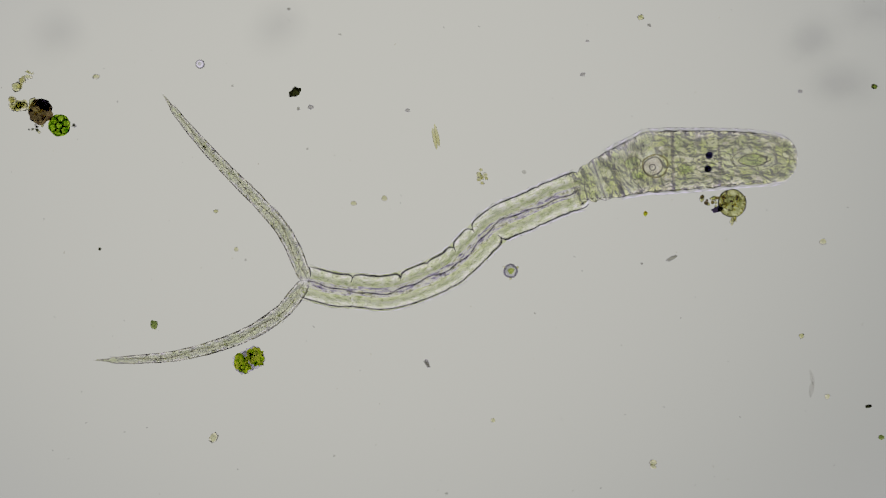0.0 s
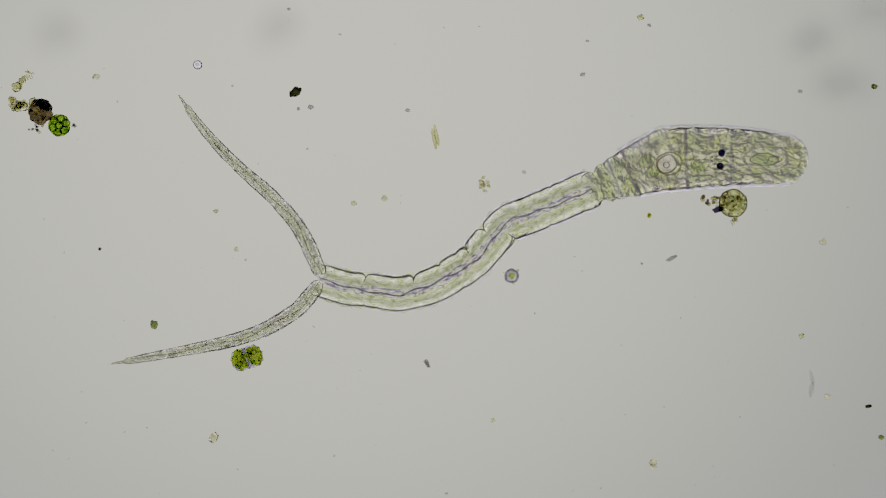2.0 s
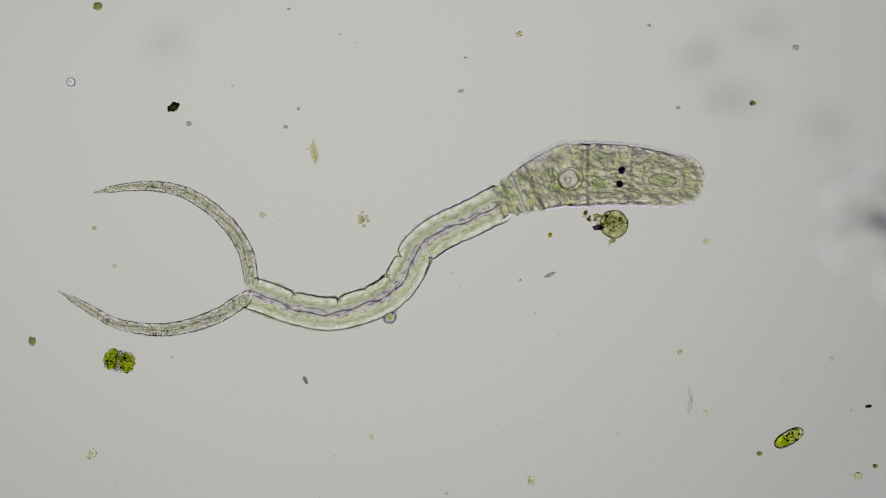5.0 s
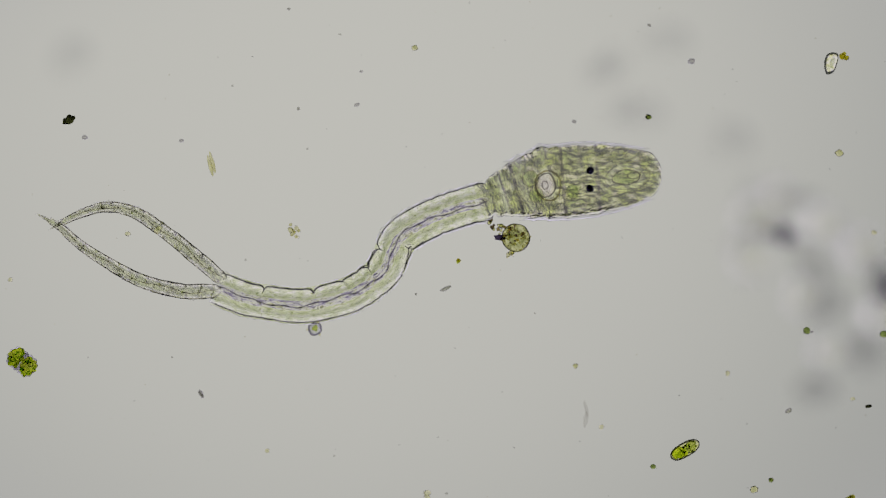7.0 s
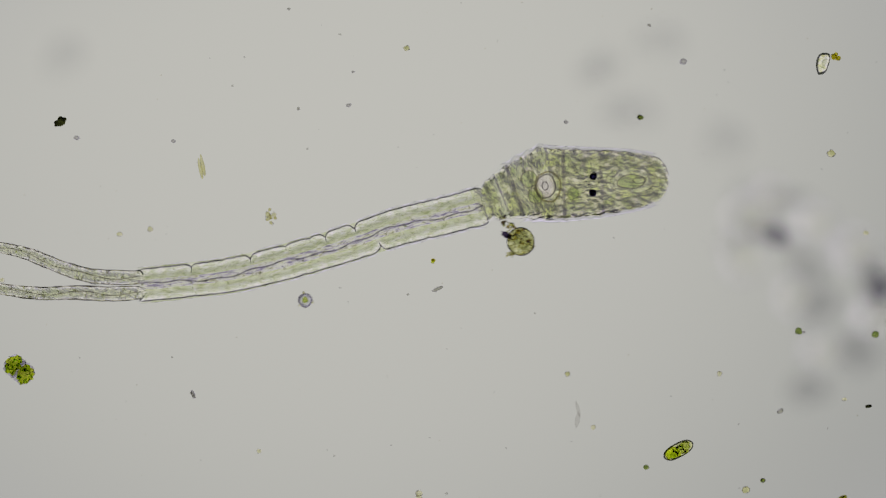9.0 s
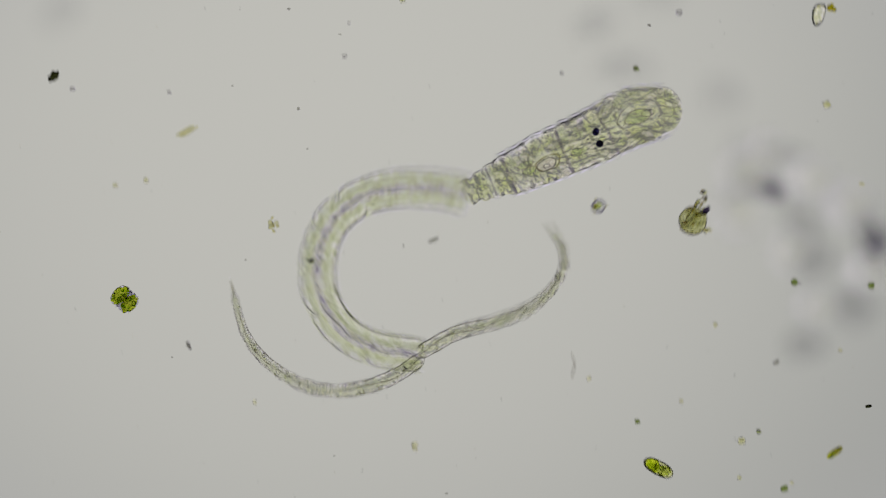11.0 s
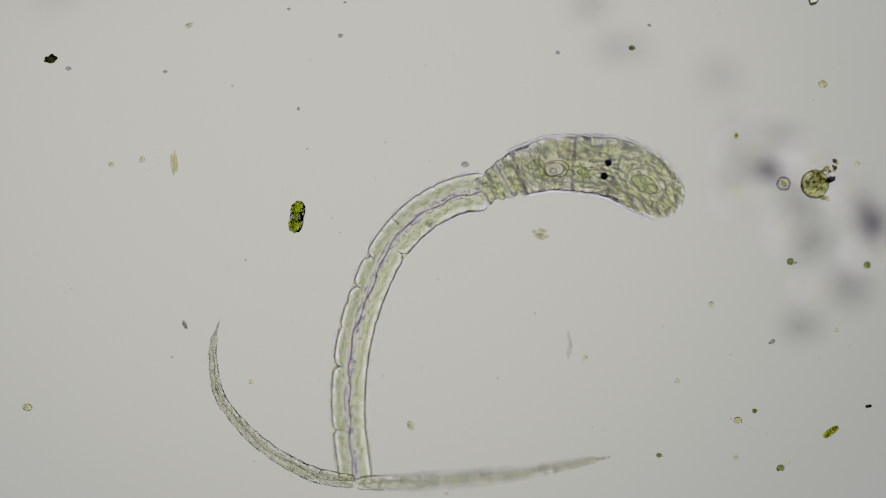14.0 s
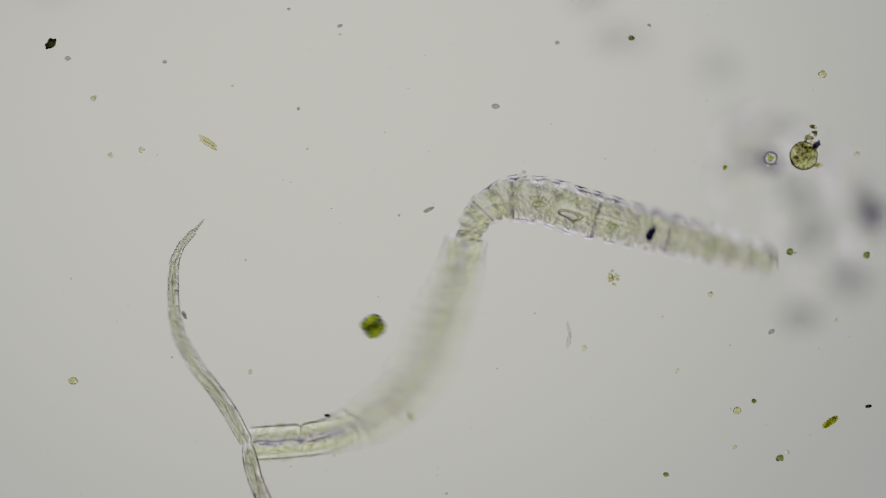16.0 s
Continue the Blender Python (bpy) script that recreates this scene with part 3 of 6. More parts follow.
        i = min(BODY_N - 1, int(x / BODY_STEP))
        return body[i], x - (i + 0.5) * BODY_STEP

    for k in (-1, 1):
        seg, x = on_body(240)
        part("eyespot", lump(6.6, 6.6, 6, 0.06, 3 + k, 1.2, 4, (x + k, 15.5 * k, 4)), M_EYE, seg, "dark blue-black eyespot")
    for name, at, y, rx, ry, z, fill, rim, label, seed, wall in (
            ("sucker", 142, 0, 17, 22, 8, M_SUCKER, M_RIM, "pale round sucker", 1, 1.5),
            ("sucker_mouth", 141, 2, 5, 8, 12, None, M_RIM, "small folded opening", 2, 1.0),
            ("sucker_lip", 146, -1, 22, 28, 6, None, M_LIP, "olive-brown muscular lip round the sucker", 3, 1.5),
            ("head_organ", 318, 0, 24, 13, 2, M_GULLET, M_RIM, "pear-shaped green head organ", 4, 1.0),
            ("head_capsule", 320, 0, 40, 24, 0, None, M_LINE, "faint muscular wall round the head organ", 5, 0.7),
            ("head_wall", 330, 0, 52, 31, 0, None, M_LINE, "faint outer wall round the head organ", 8, 0.6),
            ("head_duct", 336, 2, 12, 6, 2, None, M_RIM, "folded duct of the head organ", 6, 0.8),
            ("gland", 109, 14, 14, 15, 0, M_GULLET, M_LINE, "round green gland cell", 10, 1.0),
            ("gland", 112, -17, 13, 13, 0, M_GULLET, M_LINE, "round green gland cell", 11, 0.8),
            ("gland", 198, -18, 10, 13, 0, M_GULLET, M_LINE, "round green gland cell", 12, 0.7)):
        seg, x = on_body(at)
        organ(name, seg, x, y, rx, ry, z, fill, rim, label, seed, wall)
    for at, w in ((45, 2.2), (76, 3.0), (178, 4.0), (259, 3.2)):
        seg, x0 = on_body(at)
        s = at / BODY_STEP / BODY_N
        a, b = np.interp(s, BODY_S, BODY_A) * 0.95, np.interp(s, BODY_S, BODY_B) * 0.9
        band = tube("band", -w, w, lambda x: (a * 0.97, b), M_BAND, seg, 300 + at * 9, 17, 7, False, 0.05, "pale violet ring band", soft=w * 0.4, layer=0.46)
        band.matrix_basis = pose(x0 * U, 0, 0)
    # Creases of the tail wall: place along it, side, depth.
    creases = ((172, 1, 0.42), (66, -1, 0.07), (92, 1, 0.07), (203, -1, 0.40), (252, -1, 0.34), (318, -1, 0.16), (378, -1, 0.42), (404, -1, 0.05), (450, 1, 0.06), (476, -1, 0.26), (300, 1, 0.06))
    rng = random.Random(8)
    creases += tuple((rng.uniform(10, 550), rng.choice((-1, 1)), rng.uniform(0.02, 0.06)) for _ in range(22))
    for i in range(STEM_N):
        first, last = i == 0, i == STEM_N - 1
        lo, hi = -22 if first else -STEM_PITCH, 20 if last else STEM_PITCH
        mid = (i + 0.5) * STEM_STEP

        def shape(x, mid=mid, first=first):
            k = 1.08 - 0.16 * (mid + x) / STEM_STEP / STEM_N
            if first:
                k *= 0.9 + 0.1 * min(1.0, (x + 22) / 6)
            return 30.5 * k, 24 * k

        def dent(x, ang, mid=mid):
            k = 1.0
            for at, side, deep in creases:
                if abs(mid + x - at) > 16:
                    continue
                k -= deep * math.exp(-(abs(mid + x - at) / 4.0) ** 1.3) * max(0.0, side * math.cos(ang)) ** 2
            return k
        seg = tube("tail_segment", lo, hi, shape, M_STEM, larva, 900 + mid, 32, 29, False, 0.03, "", STEM_PITCH, not first, not last, dent, square=2.3)
        for side in (-1, 1):
            tube("muscle", max(lo, -20.0), min(hi, 20.0), lambda x: (11.8, 13), M_MUSCLE, seg, 900 + mid + 3000 * side, 14, 13, False, 0.1, "pale green muscle band", soft=13.0).location = (0, side * 20.2 * U, 0)
        # The same added halo coat along the tail.
        tube("halo_coat", max(lo, -20), min(hi, 20), lambda x: (shape(x)[0] + 4.5, shape(x)[1] + 4.5), M_SHEATH, seg, mid, 28, 21, False, 0.02, "clear slime coat added for a bright halo", 20.0, dent=dent, square=2.3)
        # The dark outline that bent light gives is put in as a tinted strand.
        for side in (-1, 1):
            seam("outline_strand", max(lo, -24.0), min(hi, 24.0), lambda x: side * shape(x)[0] * 0.965 * dent(x, 0.0 if side > 0 else math.pi), 2.2, M_STEM_SEAM, seg, mid + 70 * side, 10.0, 0.0, "thin violet-grey strand drawn as the dark outline of the tail wall")
        seam("core_strand", max(lo, -24.0), min(hi, 24.0), lambda x: 3.0 * math.sin((mid + x) / 31.0) + 1.6 * math.sin((mid + x) / 9.0), 1.3, M_STEM_SEAM, seg, mid + 900, 10.0, 7.0, "dark violet strand along the core")
        tube("core", max(lo, -20.0), min(hi, 20.0), lambda x: (7.8, 6), M_CORE, seg, 5000 + mid, 14, 13, False, 0.1, "violet and white core strands", soft=13.0)
        beads("core_granules", 4, (17, 7.5, 6), (0.35, 0.7), M_CORE_DARK, seg, 200 + i, 6.0, "violet granules along the core")
        for side in (-1, 1):
            beads("flecks", 2, (13, 7, 5), (0.5, 1.0), M_FLECK, seg, 270 + i + 40 * side, 1.6, "olive flecks in the muscle").location = (0, side * 17 * U, 0)
        beads("vacuoles", 4, (14, 10, 6), (1.3, 2.4), M_BEAD, seg, 230 + i, 1.4, "clear refracting granules")
        for at, side, deep in creases:
            if deep > 0.2 and abs(at - mid) <= STEM_STEP / 2:
                # Dark olive sliver set into each deep crease as its dark line.
                part("crease", lump(1.1, 5.5, 8, 0.1, i, 1.0, 3, (at - mid + 0.8, side * 19, 3), 10 * side), M_CREASE, seg, "dark olive sliver in a crease of the tail wall")
        stem.append(seg)
    for chain in (fork_a, fork_b):
        for i in range(FORK_N):
            first, last = i == 0, i == FORK_N - 1

            def shape(x, i=i):
                s = (i + 0.5 + x / 29.0) / FORK_N
                w = np.interp(s, (0, 0.08, 0.5, 0.8, 0.92, 0.935, 1.0), (12.0, 13.8, 11.2, 7.8, 5.4, 2.6, 0.5))
                if i == 0 and x < -8:
                    # Rounded root.
                    w *= math.sqrt(max(0.05, 1 - ((x + 8) / 15.0) ** 2))
                return w, w * 0.85
            seg = tube("fork_segment", -22 if first else -FORK_PITCH, 16 if last else FORK_PITCH, shape, M_FORK, larva, 1800 + i * 29.0 + (600 if chain is fork_b else 0),
                       20, 17, last, 0.10, "", FORK_PITCH, not first, not last, square=2.5)
            tube("tissue", -20 if first else -FORK_PITCH, 10 if last else FORK_PITCH, lambda x: (shape(x)[0] * 0.95, shape(x)[1]), M_FORK_TISSUE, seg, 1800 + i * 29.0 + (600 if chain is fork_b else 0),
                 11, 17, False, 0.05, "pale mottled tissue", FORK_PITCH, not first, not last, layer=0.0)
            w = shape(0)[0]
            beads("granules", 5 if i < 10 else 3, (15, w * 0.85, w * 0.6), (0.7, 1.5) if i < 10 else (0.6, 1.2), M_FORK_BITS, seg, 300 + i + (50 if chain is fork_b else 0), 1.5, "grey-green granules")
            for side in (-1, 1):
                beads("margin_granules", 3 if i < 12 else 2, (14, 0.9, 2), (0.5, 0.9 if i < 10 else 0.6), M_FORK_EDGE, seg, 650 + i + 50 * side, 4.0, "dark granules along the edge").location = (0, side * w * 0.84 * U, 0)
                # Dark outline of the branch, put in as a tinted strand.
                seam("outline_strand", -22 if first else -26, 14 if last else 26, lambda x: side * shape(x)[0] * 0.86, 1.5 if i < 9 else 1.0, M_FORK_SEAM, seg, 1800 + i * 29.0 + 700 * side, 11.0, 2.0, "dark broken strand drawn as the outline of the branch")
            if i < 12:
                seam("core_strand", -20 if first else -26, 26, lambda x: shape(x)[0] * 0.22 * math.sin((i * 29.0 + x) / 19.0), 1.2, M_FORK_SEAM, seg, 2900 + i * 29.0, 11.0, 0.0, "broken grey strand along the middle")
            if i < 11:
                beads("vacuoles", 9, (15, w * 0.8, w * 0.4), (1.2, 2.4), M_BEAD, seg, 400 + i + (50 if chain is fork_b else 0), 1.3, "clear refracting granules")
            chain.append(seg)
    return larva, body, stem, fork_a, fork_b


LARVA, BODY, STEM, FORK_A, FORK_B = build_larva()


def along(points, n):
    """n centres with headings at even steps along a smooth curve through the points."""
    p = np.array(points, float).reshape(-1, 2)
    q = np.vstack([2 * p[0] - p[1], p, 2 * p[-1] - p[-2]])
    dense = []
    for i in range(1, len(q) - 2):
        for u in np.linspace(0, 1, 24, endpoint=False):
            a, b, c, d = q[i - 1:i + 3]
            dense.append(0.5 * (2 * b + (c - a) * u + (2 * a - 5 * b + 4 * c - d) * u * u + (3 * b - a - 3 * c + d) * u ** 3))
    dense.append(p[-1])
    dense = np.array(dense)
    s = np.concatenate([[0], np.cumsum(np.hypot(*np.diff(dense, axis=0).T))])

    def spot(v):
        return np.array([np.interp(v * s[-1], s, dense[:, 0]), np.interp(v * s[-1], s, dense[:, 1])])
    out = []
    for i in range(n):
        c, a, b = spot((i + 0.5) / n), spot(i / n), spot((i + 1) / n)
        out.append((c[0], c[1], math.degrees(math.atan2(-(b[1] - a[1]), b[0] - a[0]))))
    return out


SWIM = []


def swim(t, body, stem, fork_a, fork_b, widths):
    """Bearing of the larva at t: centre lines from the neck to the snout, from the neck to the fork, and along both
    branches, and the half-widths that the body shows at even steps from neck to snout."""
    SWIM.append((t, along(body, BODY_N), along(stem, STEM_N), along(fork_a, FORK_N), along(fork_b, FORK_N), widths))


def lash(t, body, stem, fork_a, fork_b):
    """The beat at t: how far, in divisions, each line sweeps while the shutter is open, at even steps along it."""
    row = next(r for r in SWIM if r[0] == t)
    for sign in (-1, 1):
        lines = []
        for line, sweep in zip(row[1:5], (body, stem, fork_a, fork_b)):
            c = np.array([p[:2] for p in line])
            u = (np.arange(len(c)) + 0.5) / len(c)
            v = np.linspace(0, 1, len(sweep))
            d = np.stack([np.interp(u, v, [q[k] for q in sweep]) for k in (0, 1)], 1) * sign * 1.25
            g0, g1 = np.gradient(c, axis=0), np.gradient(c + d, axis=0)
            turn = np.degrees(np.arctan2(-g1[:, 1], g1[:, 0]) - np.arctan2(-g0[:, 1], g0[:, 0]))
            turn = (turn + 180) % 360 - 180
            lines.append([(c[k][0] + d[k][0], c[k][1] + d[k][1], line[k][2] + turn[k]) for k in range(len(c))])
        SWIM.append((t + sign / FPS, *lines, row[5]))
    SWIM.sort(key=lambda r: r[0])


def ease():
    """Fill in the bearings between those given while it swims: lines bend from one to the next and keep their lengths."""
    def turns(line):
        return np.degrees(np.unwrap(np.radians([p[2] for p in line])))

    def steps(line):
        c = np.array([p[:2] for p in line])
        return np.hypot(*np.diff(c, axis=0).T)

    filled = []
    for one, two in zip(SWIM, SWIM[1:]):
        n = round((two[0] - one[0]) * FPS)
        if one[0] < 9.5 or n < 2:
            continue
        bends = []
        for a, b in zip(one[1:5], two[1:5]):
            h0, h1 = turns(a), turns(b)
            h1 = h1 - 360 * round((h1[0] - h0[0]) / 360)
            bends.append((h0, h1, steps(a), steps(b)))
        for k in range(1, n):
            u, lines, root = k / n, [], None
            for q, (a, b) in enumerate(zip(one[1:5], two[1:5])):
                h0, h1, s0, s1 = bends[q]
                h, s = h0 + (h1 - h0) * u, s0 + (s1 - s0) * u
                start = np.array(a[0][:2]) * (1 - u) + np.array(b[0][:2]) * u
                if q == 0:
                    neck0, neck1 = np.array(one[1][0][:2]), np.array(two[1][0][:2])
                elif q == 1:
                    # The tail sits on the neck.
                    start = np.array(lines[0][0][:2]) + (np.array(a[0][:2]) - neck0) * (1 - u) + (np.array(b[0][:2]) - neck1) * u
                else:
                    # Both branches sit on the end of the tail.
                    start = np.array(lines[1][-1][:2]) + (np.array(a[0][:2]) - np.array(one[2][-1][:2])) * (1 - u) + (np.array(b[0][:2]) - np.array(two[2][-1][:2])) * u
                mid = np.radians((h[:-1] + h[1:]) / 2)
                x = start[0] + np.concatenate([[0], np.cumsum(s * np.cos(mid))])
                y = start[1] - np.concatenate([[0], np.cumsum(s * np.sin(mid))])
                lines.append([(x[i], y[i], h[i]) for i in range(len(h))])
            filled.append((one[0] + (two[0] - one[0]) * u, *lines, tuple(np.array(one[5]) * (1 - u) + np.array(two[5]) * u)))
    SWIM.extend(filled)
    SWIM.sort(key=lambda r: r[0])


def roll_for(i, widths):
    """Turn about its own axis at which a flat body segment shows the half-width wanted."""
    s = (i + 0.5) / BODY_N
    a, b = np.interp(s, BODY_S, BODY_A), np.interp(s, BODY_S, BODY_B)
    w = np.interp(s, np.linspace(0, 1, len(widths)), widths)
    q = BODY_SQUARE / (BODY_SQUARE - 1)
    turns = np.arange(88.0, -0.1, -0.5)
    seen = ((a * np.cos(np.radians(turns))) ** q + (b * np.sin(np.radians(turns))) ** q) ** (1 / q)
    wide = np.nonzero(seen >= w)[0]
    return float(turns[wide[0]]) if len(wide) else 0.0


def key_chain(segments, column, z, roll=None):
    for i, seg in enumerate(segments):
        rows, last = [], None
        for row in SWIM:
            t = row[0]
            x, y, heading = row[column][i]
            if last is not None:
                heading += 360 * round((last[2] - heading) / 360)
            px, py = place(min(t, 16.0), x, y)
            turn = roll_for(i, row[5]) if roll else 0.0
            here = (px, py, heading, turn)
            # Once it swims it rises a little out of the plane in focus.
            up = z if t < 9 else z + 0.02
            if last is not None and abs(heading - last[2]) > 75:
                n = int(abs(heading - last[2]) // 75) + 1
                for k in range(1, n):
                    mid = [last[j] + (here[j] - last[j]) * k / n for j in range(4)]
                    rows.append((last_t + (t - last_t) * k / n, pose(mid[0], mid[1], up, mid[3], 0, mid[2])))
            rows.append((t, pose(px, py, up, turn, 0, heading)))
            last, last_t = here, t
        walk(seg, rows)


# ---- drifting cells, grains and dirt ----
MOVES = []


def drift(ob, rows, z=0.012, late=None):
    """Rows of a drifting thing: seconds, eyepiece position, heading in degrees. late: its height after ten seconds."""
    MOVES.append((ob, rows, z, z if late is None else late))
    return ob


def rests(ob, t, x, y, z, turn=0.0):
    px, py = place(t, x, y)
    ob.matrix_basis = pose(px, py, z * U, 0, 0, turn)
    return ob


def algal_ball(name, r, mat, label, seed, inner=None):
    ob = tagged(part(name, lump(r, r, r * 0.8, 0.05 if seed == 1 else 0.1, seed, 2.2, 4), mat), label, "alga")
    if inner:
        for k in range(7 if seed == 1 else 0):
            d, ang = (0 if k == 6 else 0.62 * r), k * math.pi / 3 + 0.3
            organ("chloroplast", ob, d * math.cos(ang), d * math.sin(ang), 0.34 * r, 0.32 * r, r * 0.3, None, M_CELL_LINE, "dark-rimmed green lobe", seed * 9 + k, 1.3)
        beads("granules", 34, (r * 0.85, r * 0.85, r * 0.5), (1.5, 3.2), inner, ob, seed, 1.1, "green granules" if seed == 1 else "dark and yellowish granules")
    return ob


rests(algal_ball("green_alga", 19.5, M_ALGA, "round bright green algal cell beside a brown ball", 1, M_GREEN_BITS), 0, 104, 222, 16)
brown = rests(algal_ball("brown_cyst", 22, M_BROWN, "dark brown granular round cyst", 5, M_CYST_DARK), 0, 70, 197, 18)
part("cap", lump(13, 9, 8, 0.2, 8, 2, 3, (6, 12, 10), -20), M_EYE, brown, "blue-black patch")


def clump(name, grains, spread_x, spread_y, size, mats, label, category, seed, elongate=1.0):
    """A loose clump: each grain is a piece of one thing."""
    rng = random.Random(seed)
    top = tagged(new(name), label, category)
    for k in range(grains):
        x, y = rng.gauss(0, spread_x), rng.gauss(0, spread_y)
        r = size * rng.uniform(0.5, 1.3)
        part("grain", lump(r * elongate, r, r * 0.8, 0.22, seed + k, 2.0, 2, (x, y, rng.uniform(-2, 3)), rng.uniform(0, 180)), mats[k % len(mats)], top)
    return top


rests(clump("detritus_clump", 18, 9, 10, 6.5, (M_CRUMB, M_CRUMB, M_PALE, M_OLIVE), "pale olive clump of detritus beside the brown cyst", "detritus", 11), 0, 33, 188, 8)
rests(clump("detritus_shred", 9, 13, 5, 3.5, (M_CRUMB, M_PALE), "faint yellowish shred of detritus", "detritus", 12, 1.8), 0, 45, 138, 6, 50)
rests(clump("detritus_crumbs", 12, 8, 4, 2.2, (M_SHARD, M_OLIVE, M_BLACK), "loose dark crumbs under the brown cyst", "detritus", 13), 0, 62, 227, 3)
rests(clump("detritus_crumbs", 3, 2, 3, 2.5, (M_GREY, M_BLACK), "small grey crumbs beside the green cell", "detritus", 14), 0, 129, 226, 3)


def black_flake():
    bm = lump(11.5, 7, 5, 0.3, 21, 1.3, 3)
    return tagged(part("black_flake", bm, M_BLACK), "small black angular flake on the glass", "flake")


def half_cell(sign, parent):
    """One lobed half of the desmid, filled by a jagged green chloroplast."""
    bm = bmesh.new()
    bmesh.ops.create_icosphere(bm, subdivisions=4, radius=1.0)
    for v in bm.verts:
        ang = math.atan2(v.co.y, v.co.x)
        k = (1 + 0.045 * math.cos(11 * ang) * (1 - v.co.z ** 2)) * (1 + 0.10 * abs(math.sin(2 * ang)))
        v.co = Vector((v.co.x * 18 * k + sign * 9.5, v.co.y * 19 * k, v.co.z * 11)) * U
    half = part("half_cell", bm, M_CELL_WALL, parent, "pale violet-grey lobed cell wall")
    part("chloroplast", lump(11.8, 16, 7, 0.28, 31 + sign, 2.6, 4, (sign * 14, 0, 0)), M_GREEN, half, "bright yellow-green jagged chloroplast")
    green = beads("granules", 12, (9, 15, 7), (1.2, 2.6), M_GREEN_BITS, half, 30 + sign, 1.2, "green granules")
    green.matrix_basis = pose(sign * 14.5 * U, 0, 0)
    organ("pyrenoid", half, sign * 15, sign * 6, 4.5, 4, 8, None, M_CELL_LINE, "ring-shaped starch body", 60 + sign, 1.0)
    return half


def desmid():
    ob = tagged(new("desmid"), "bright green two-halved desmid cell tumbling in the water", "alga")
    half_cell(-1, ob)
    half_cell(1, ob)
    return ob


drift(black_flake(), [(0, 521, 163, 30), (3.5, 520, 160, 30), (7, 120, 212, 25), (8, 97, 220, 30), (8.7, 105, 217, 30), (11, 93, 135, 40), (11.5, 88, 98, 25),
                      (12, 88, 96, 25), (13, 91, 99, 25), (14, 88, 104, 10), (15, 86, 95, 40), (15.5, 86, 83, 40), (16, 88, 77, 40)], 0.010)
DESMID = desmid()
TUMBLE = [(0, 440, 638, 27), (1.5, 439, 637, 22), (2.5, 434, 630, 12), (3.5, 429, 622, 0), (4.0, 262, 636, 0), (4.7, 212, 641, -8), (7, 38, 641, -38), (8, 15, 655, -42), (8.7, 25, 660, -40),
               (10.8, 212, 567, -40), (11, 220, 530, -45), (11.2, 218, 502, -35), (11.5, 243, 562, -40)]
TUMBLE += [(12 - 1 / FPS, 276, 541, -62), (12, 283, 555, -62), (12 + 1 / FPS, 290, 569, -62), (12.4, 385, 425, -75), (12.5, 348, 534, -105), (12.8, 296, 645, -95),
               (13, 254, 633, -92), (13.2, 288, 660, -95), (13.5, 434, 328, -78), (13.6, 512, 276, -70), (14, 525, 384, -100), (14.4, 532, 372, -100), (14.5, 666, 410, -150), (14.8, 564, 404, -120),
               (15, 507, 412, -130), (15.1, 512, 464, -130), (15.4, 616, 528, -110), (15.5, 599, 528, -110), (15.7, 584, 544, -90), (16, 661, 578, -55)]
# It hangs still for a moment between the beats of the tail.
PAUSES = (11, 11.5, 13, 13.5, 14, 15, 15.5)
drift(DESMID, sorted(TUMBLE + [(t + d / FPS, x, y, a) for t, x, y, a in TUMBLE if t in PAUSES for d in (-1, 1)]), 0.02)


def olive_ball():
    ob = tagged(new("olive_cyst"), "round olive-yellow cyst with a crumbly tail of detritus", "cyst")
    shell = part("shell", lump(25, 25, 20, 0.03, 41, 1.5, 4), M_SHELL, ob, "thin translucent shell")
    beads("granules", 60, (21, 21, 10), (0.9, 2.2), M_CYST_BITS, shell, 41, 1.1, "olive-brown granules")
    beads("dark_granules", 30, (15, 18, 10), (0.9, 2.6), M_CYST_DARK, shell, 44, 1.1, "dark brown granules").location = (8 * U, 0, 0)
    beads("vacuoles", 6, (16, 16, 8), (1.6, 2.8), M_BEAD, shell, 45, 1.1, "clear refracting granules")
    rng = random.Random(5)
    for k in range(14):
        d = rng.uniform(27, 56)
        part("crumb", lump(rng.uniform(2, 4.5), rng.uniform(2, 4), 3, 0.3, 70 + k, 2, 2, (d, rng.gauss(0, 3 + (60 - d) * 0.12), 2)), (M_BROWN, M_OLIVE, M_OLIVE)[k % 3], ob)
    for k in range(6):
        part("crumb", lump(rng.uniform(2.5, 5.5), rng.uniform(2, 4), 3, 0.3, 90 + k, 2, 2, (-11 + rng.gauss(0, 4.5), 28 + rng.gauss(0, 4), 2), rng.uniform(0, 180)), (M_PALE, M_CRUMB)[k % 2], ob)
    organ("rim", shell, 0, 0, 24.3, 24.3, 0, None, M_RIM, "dark thin rim", 77, 1.0)
    part("spike", lump(10, 5, 5, 0.2, 99, 2, 3, (24, 15, 2), 25), M_SPIKE, ob, "dark blue-violet spike on the shell")
    return ob


OLIVE = olive_ball()
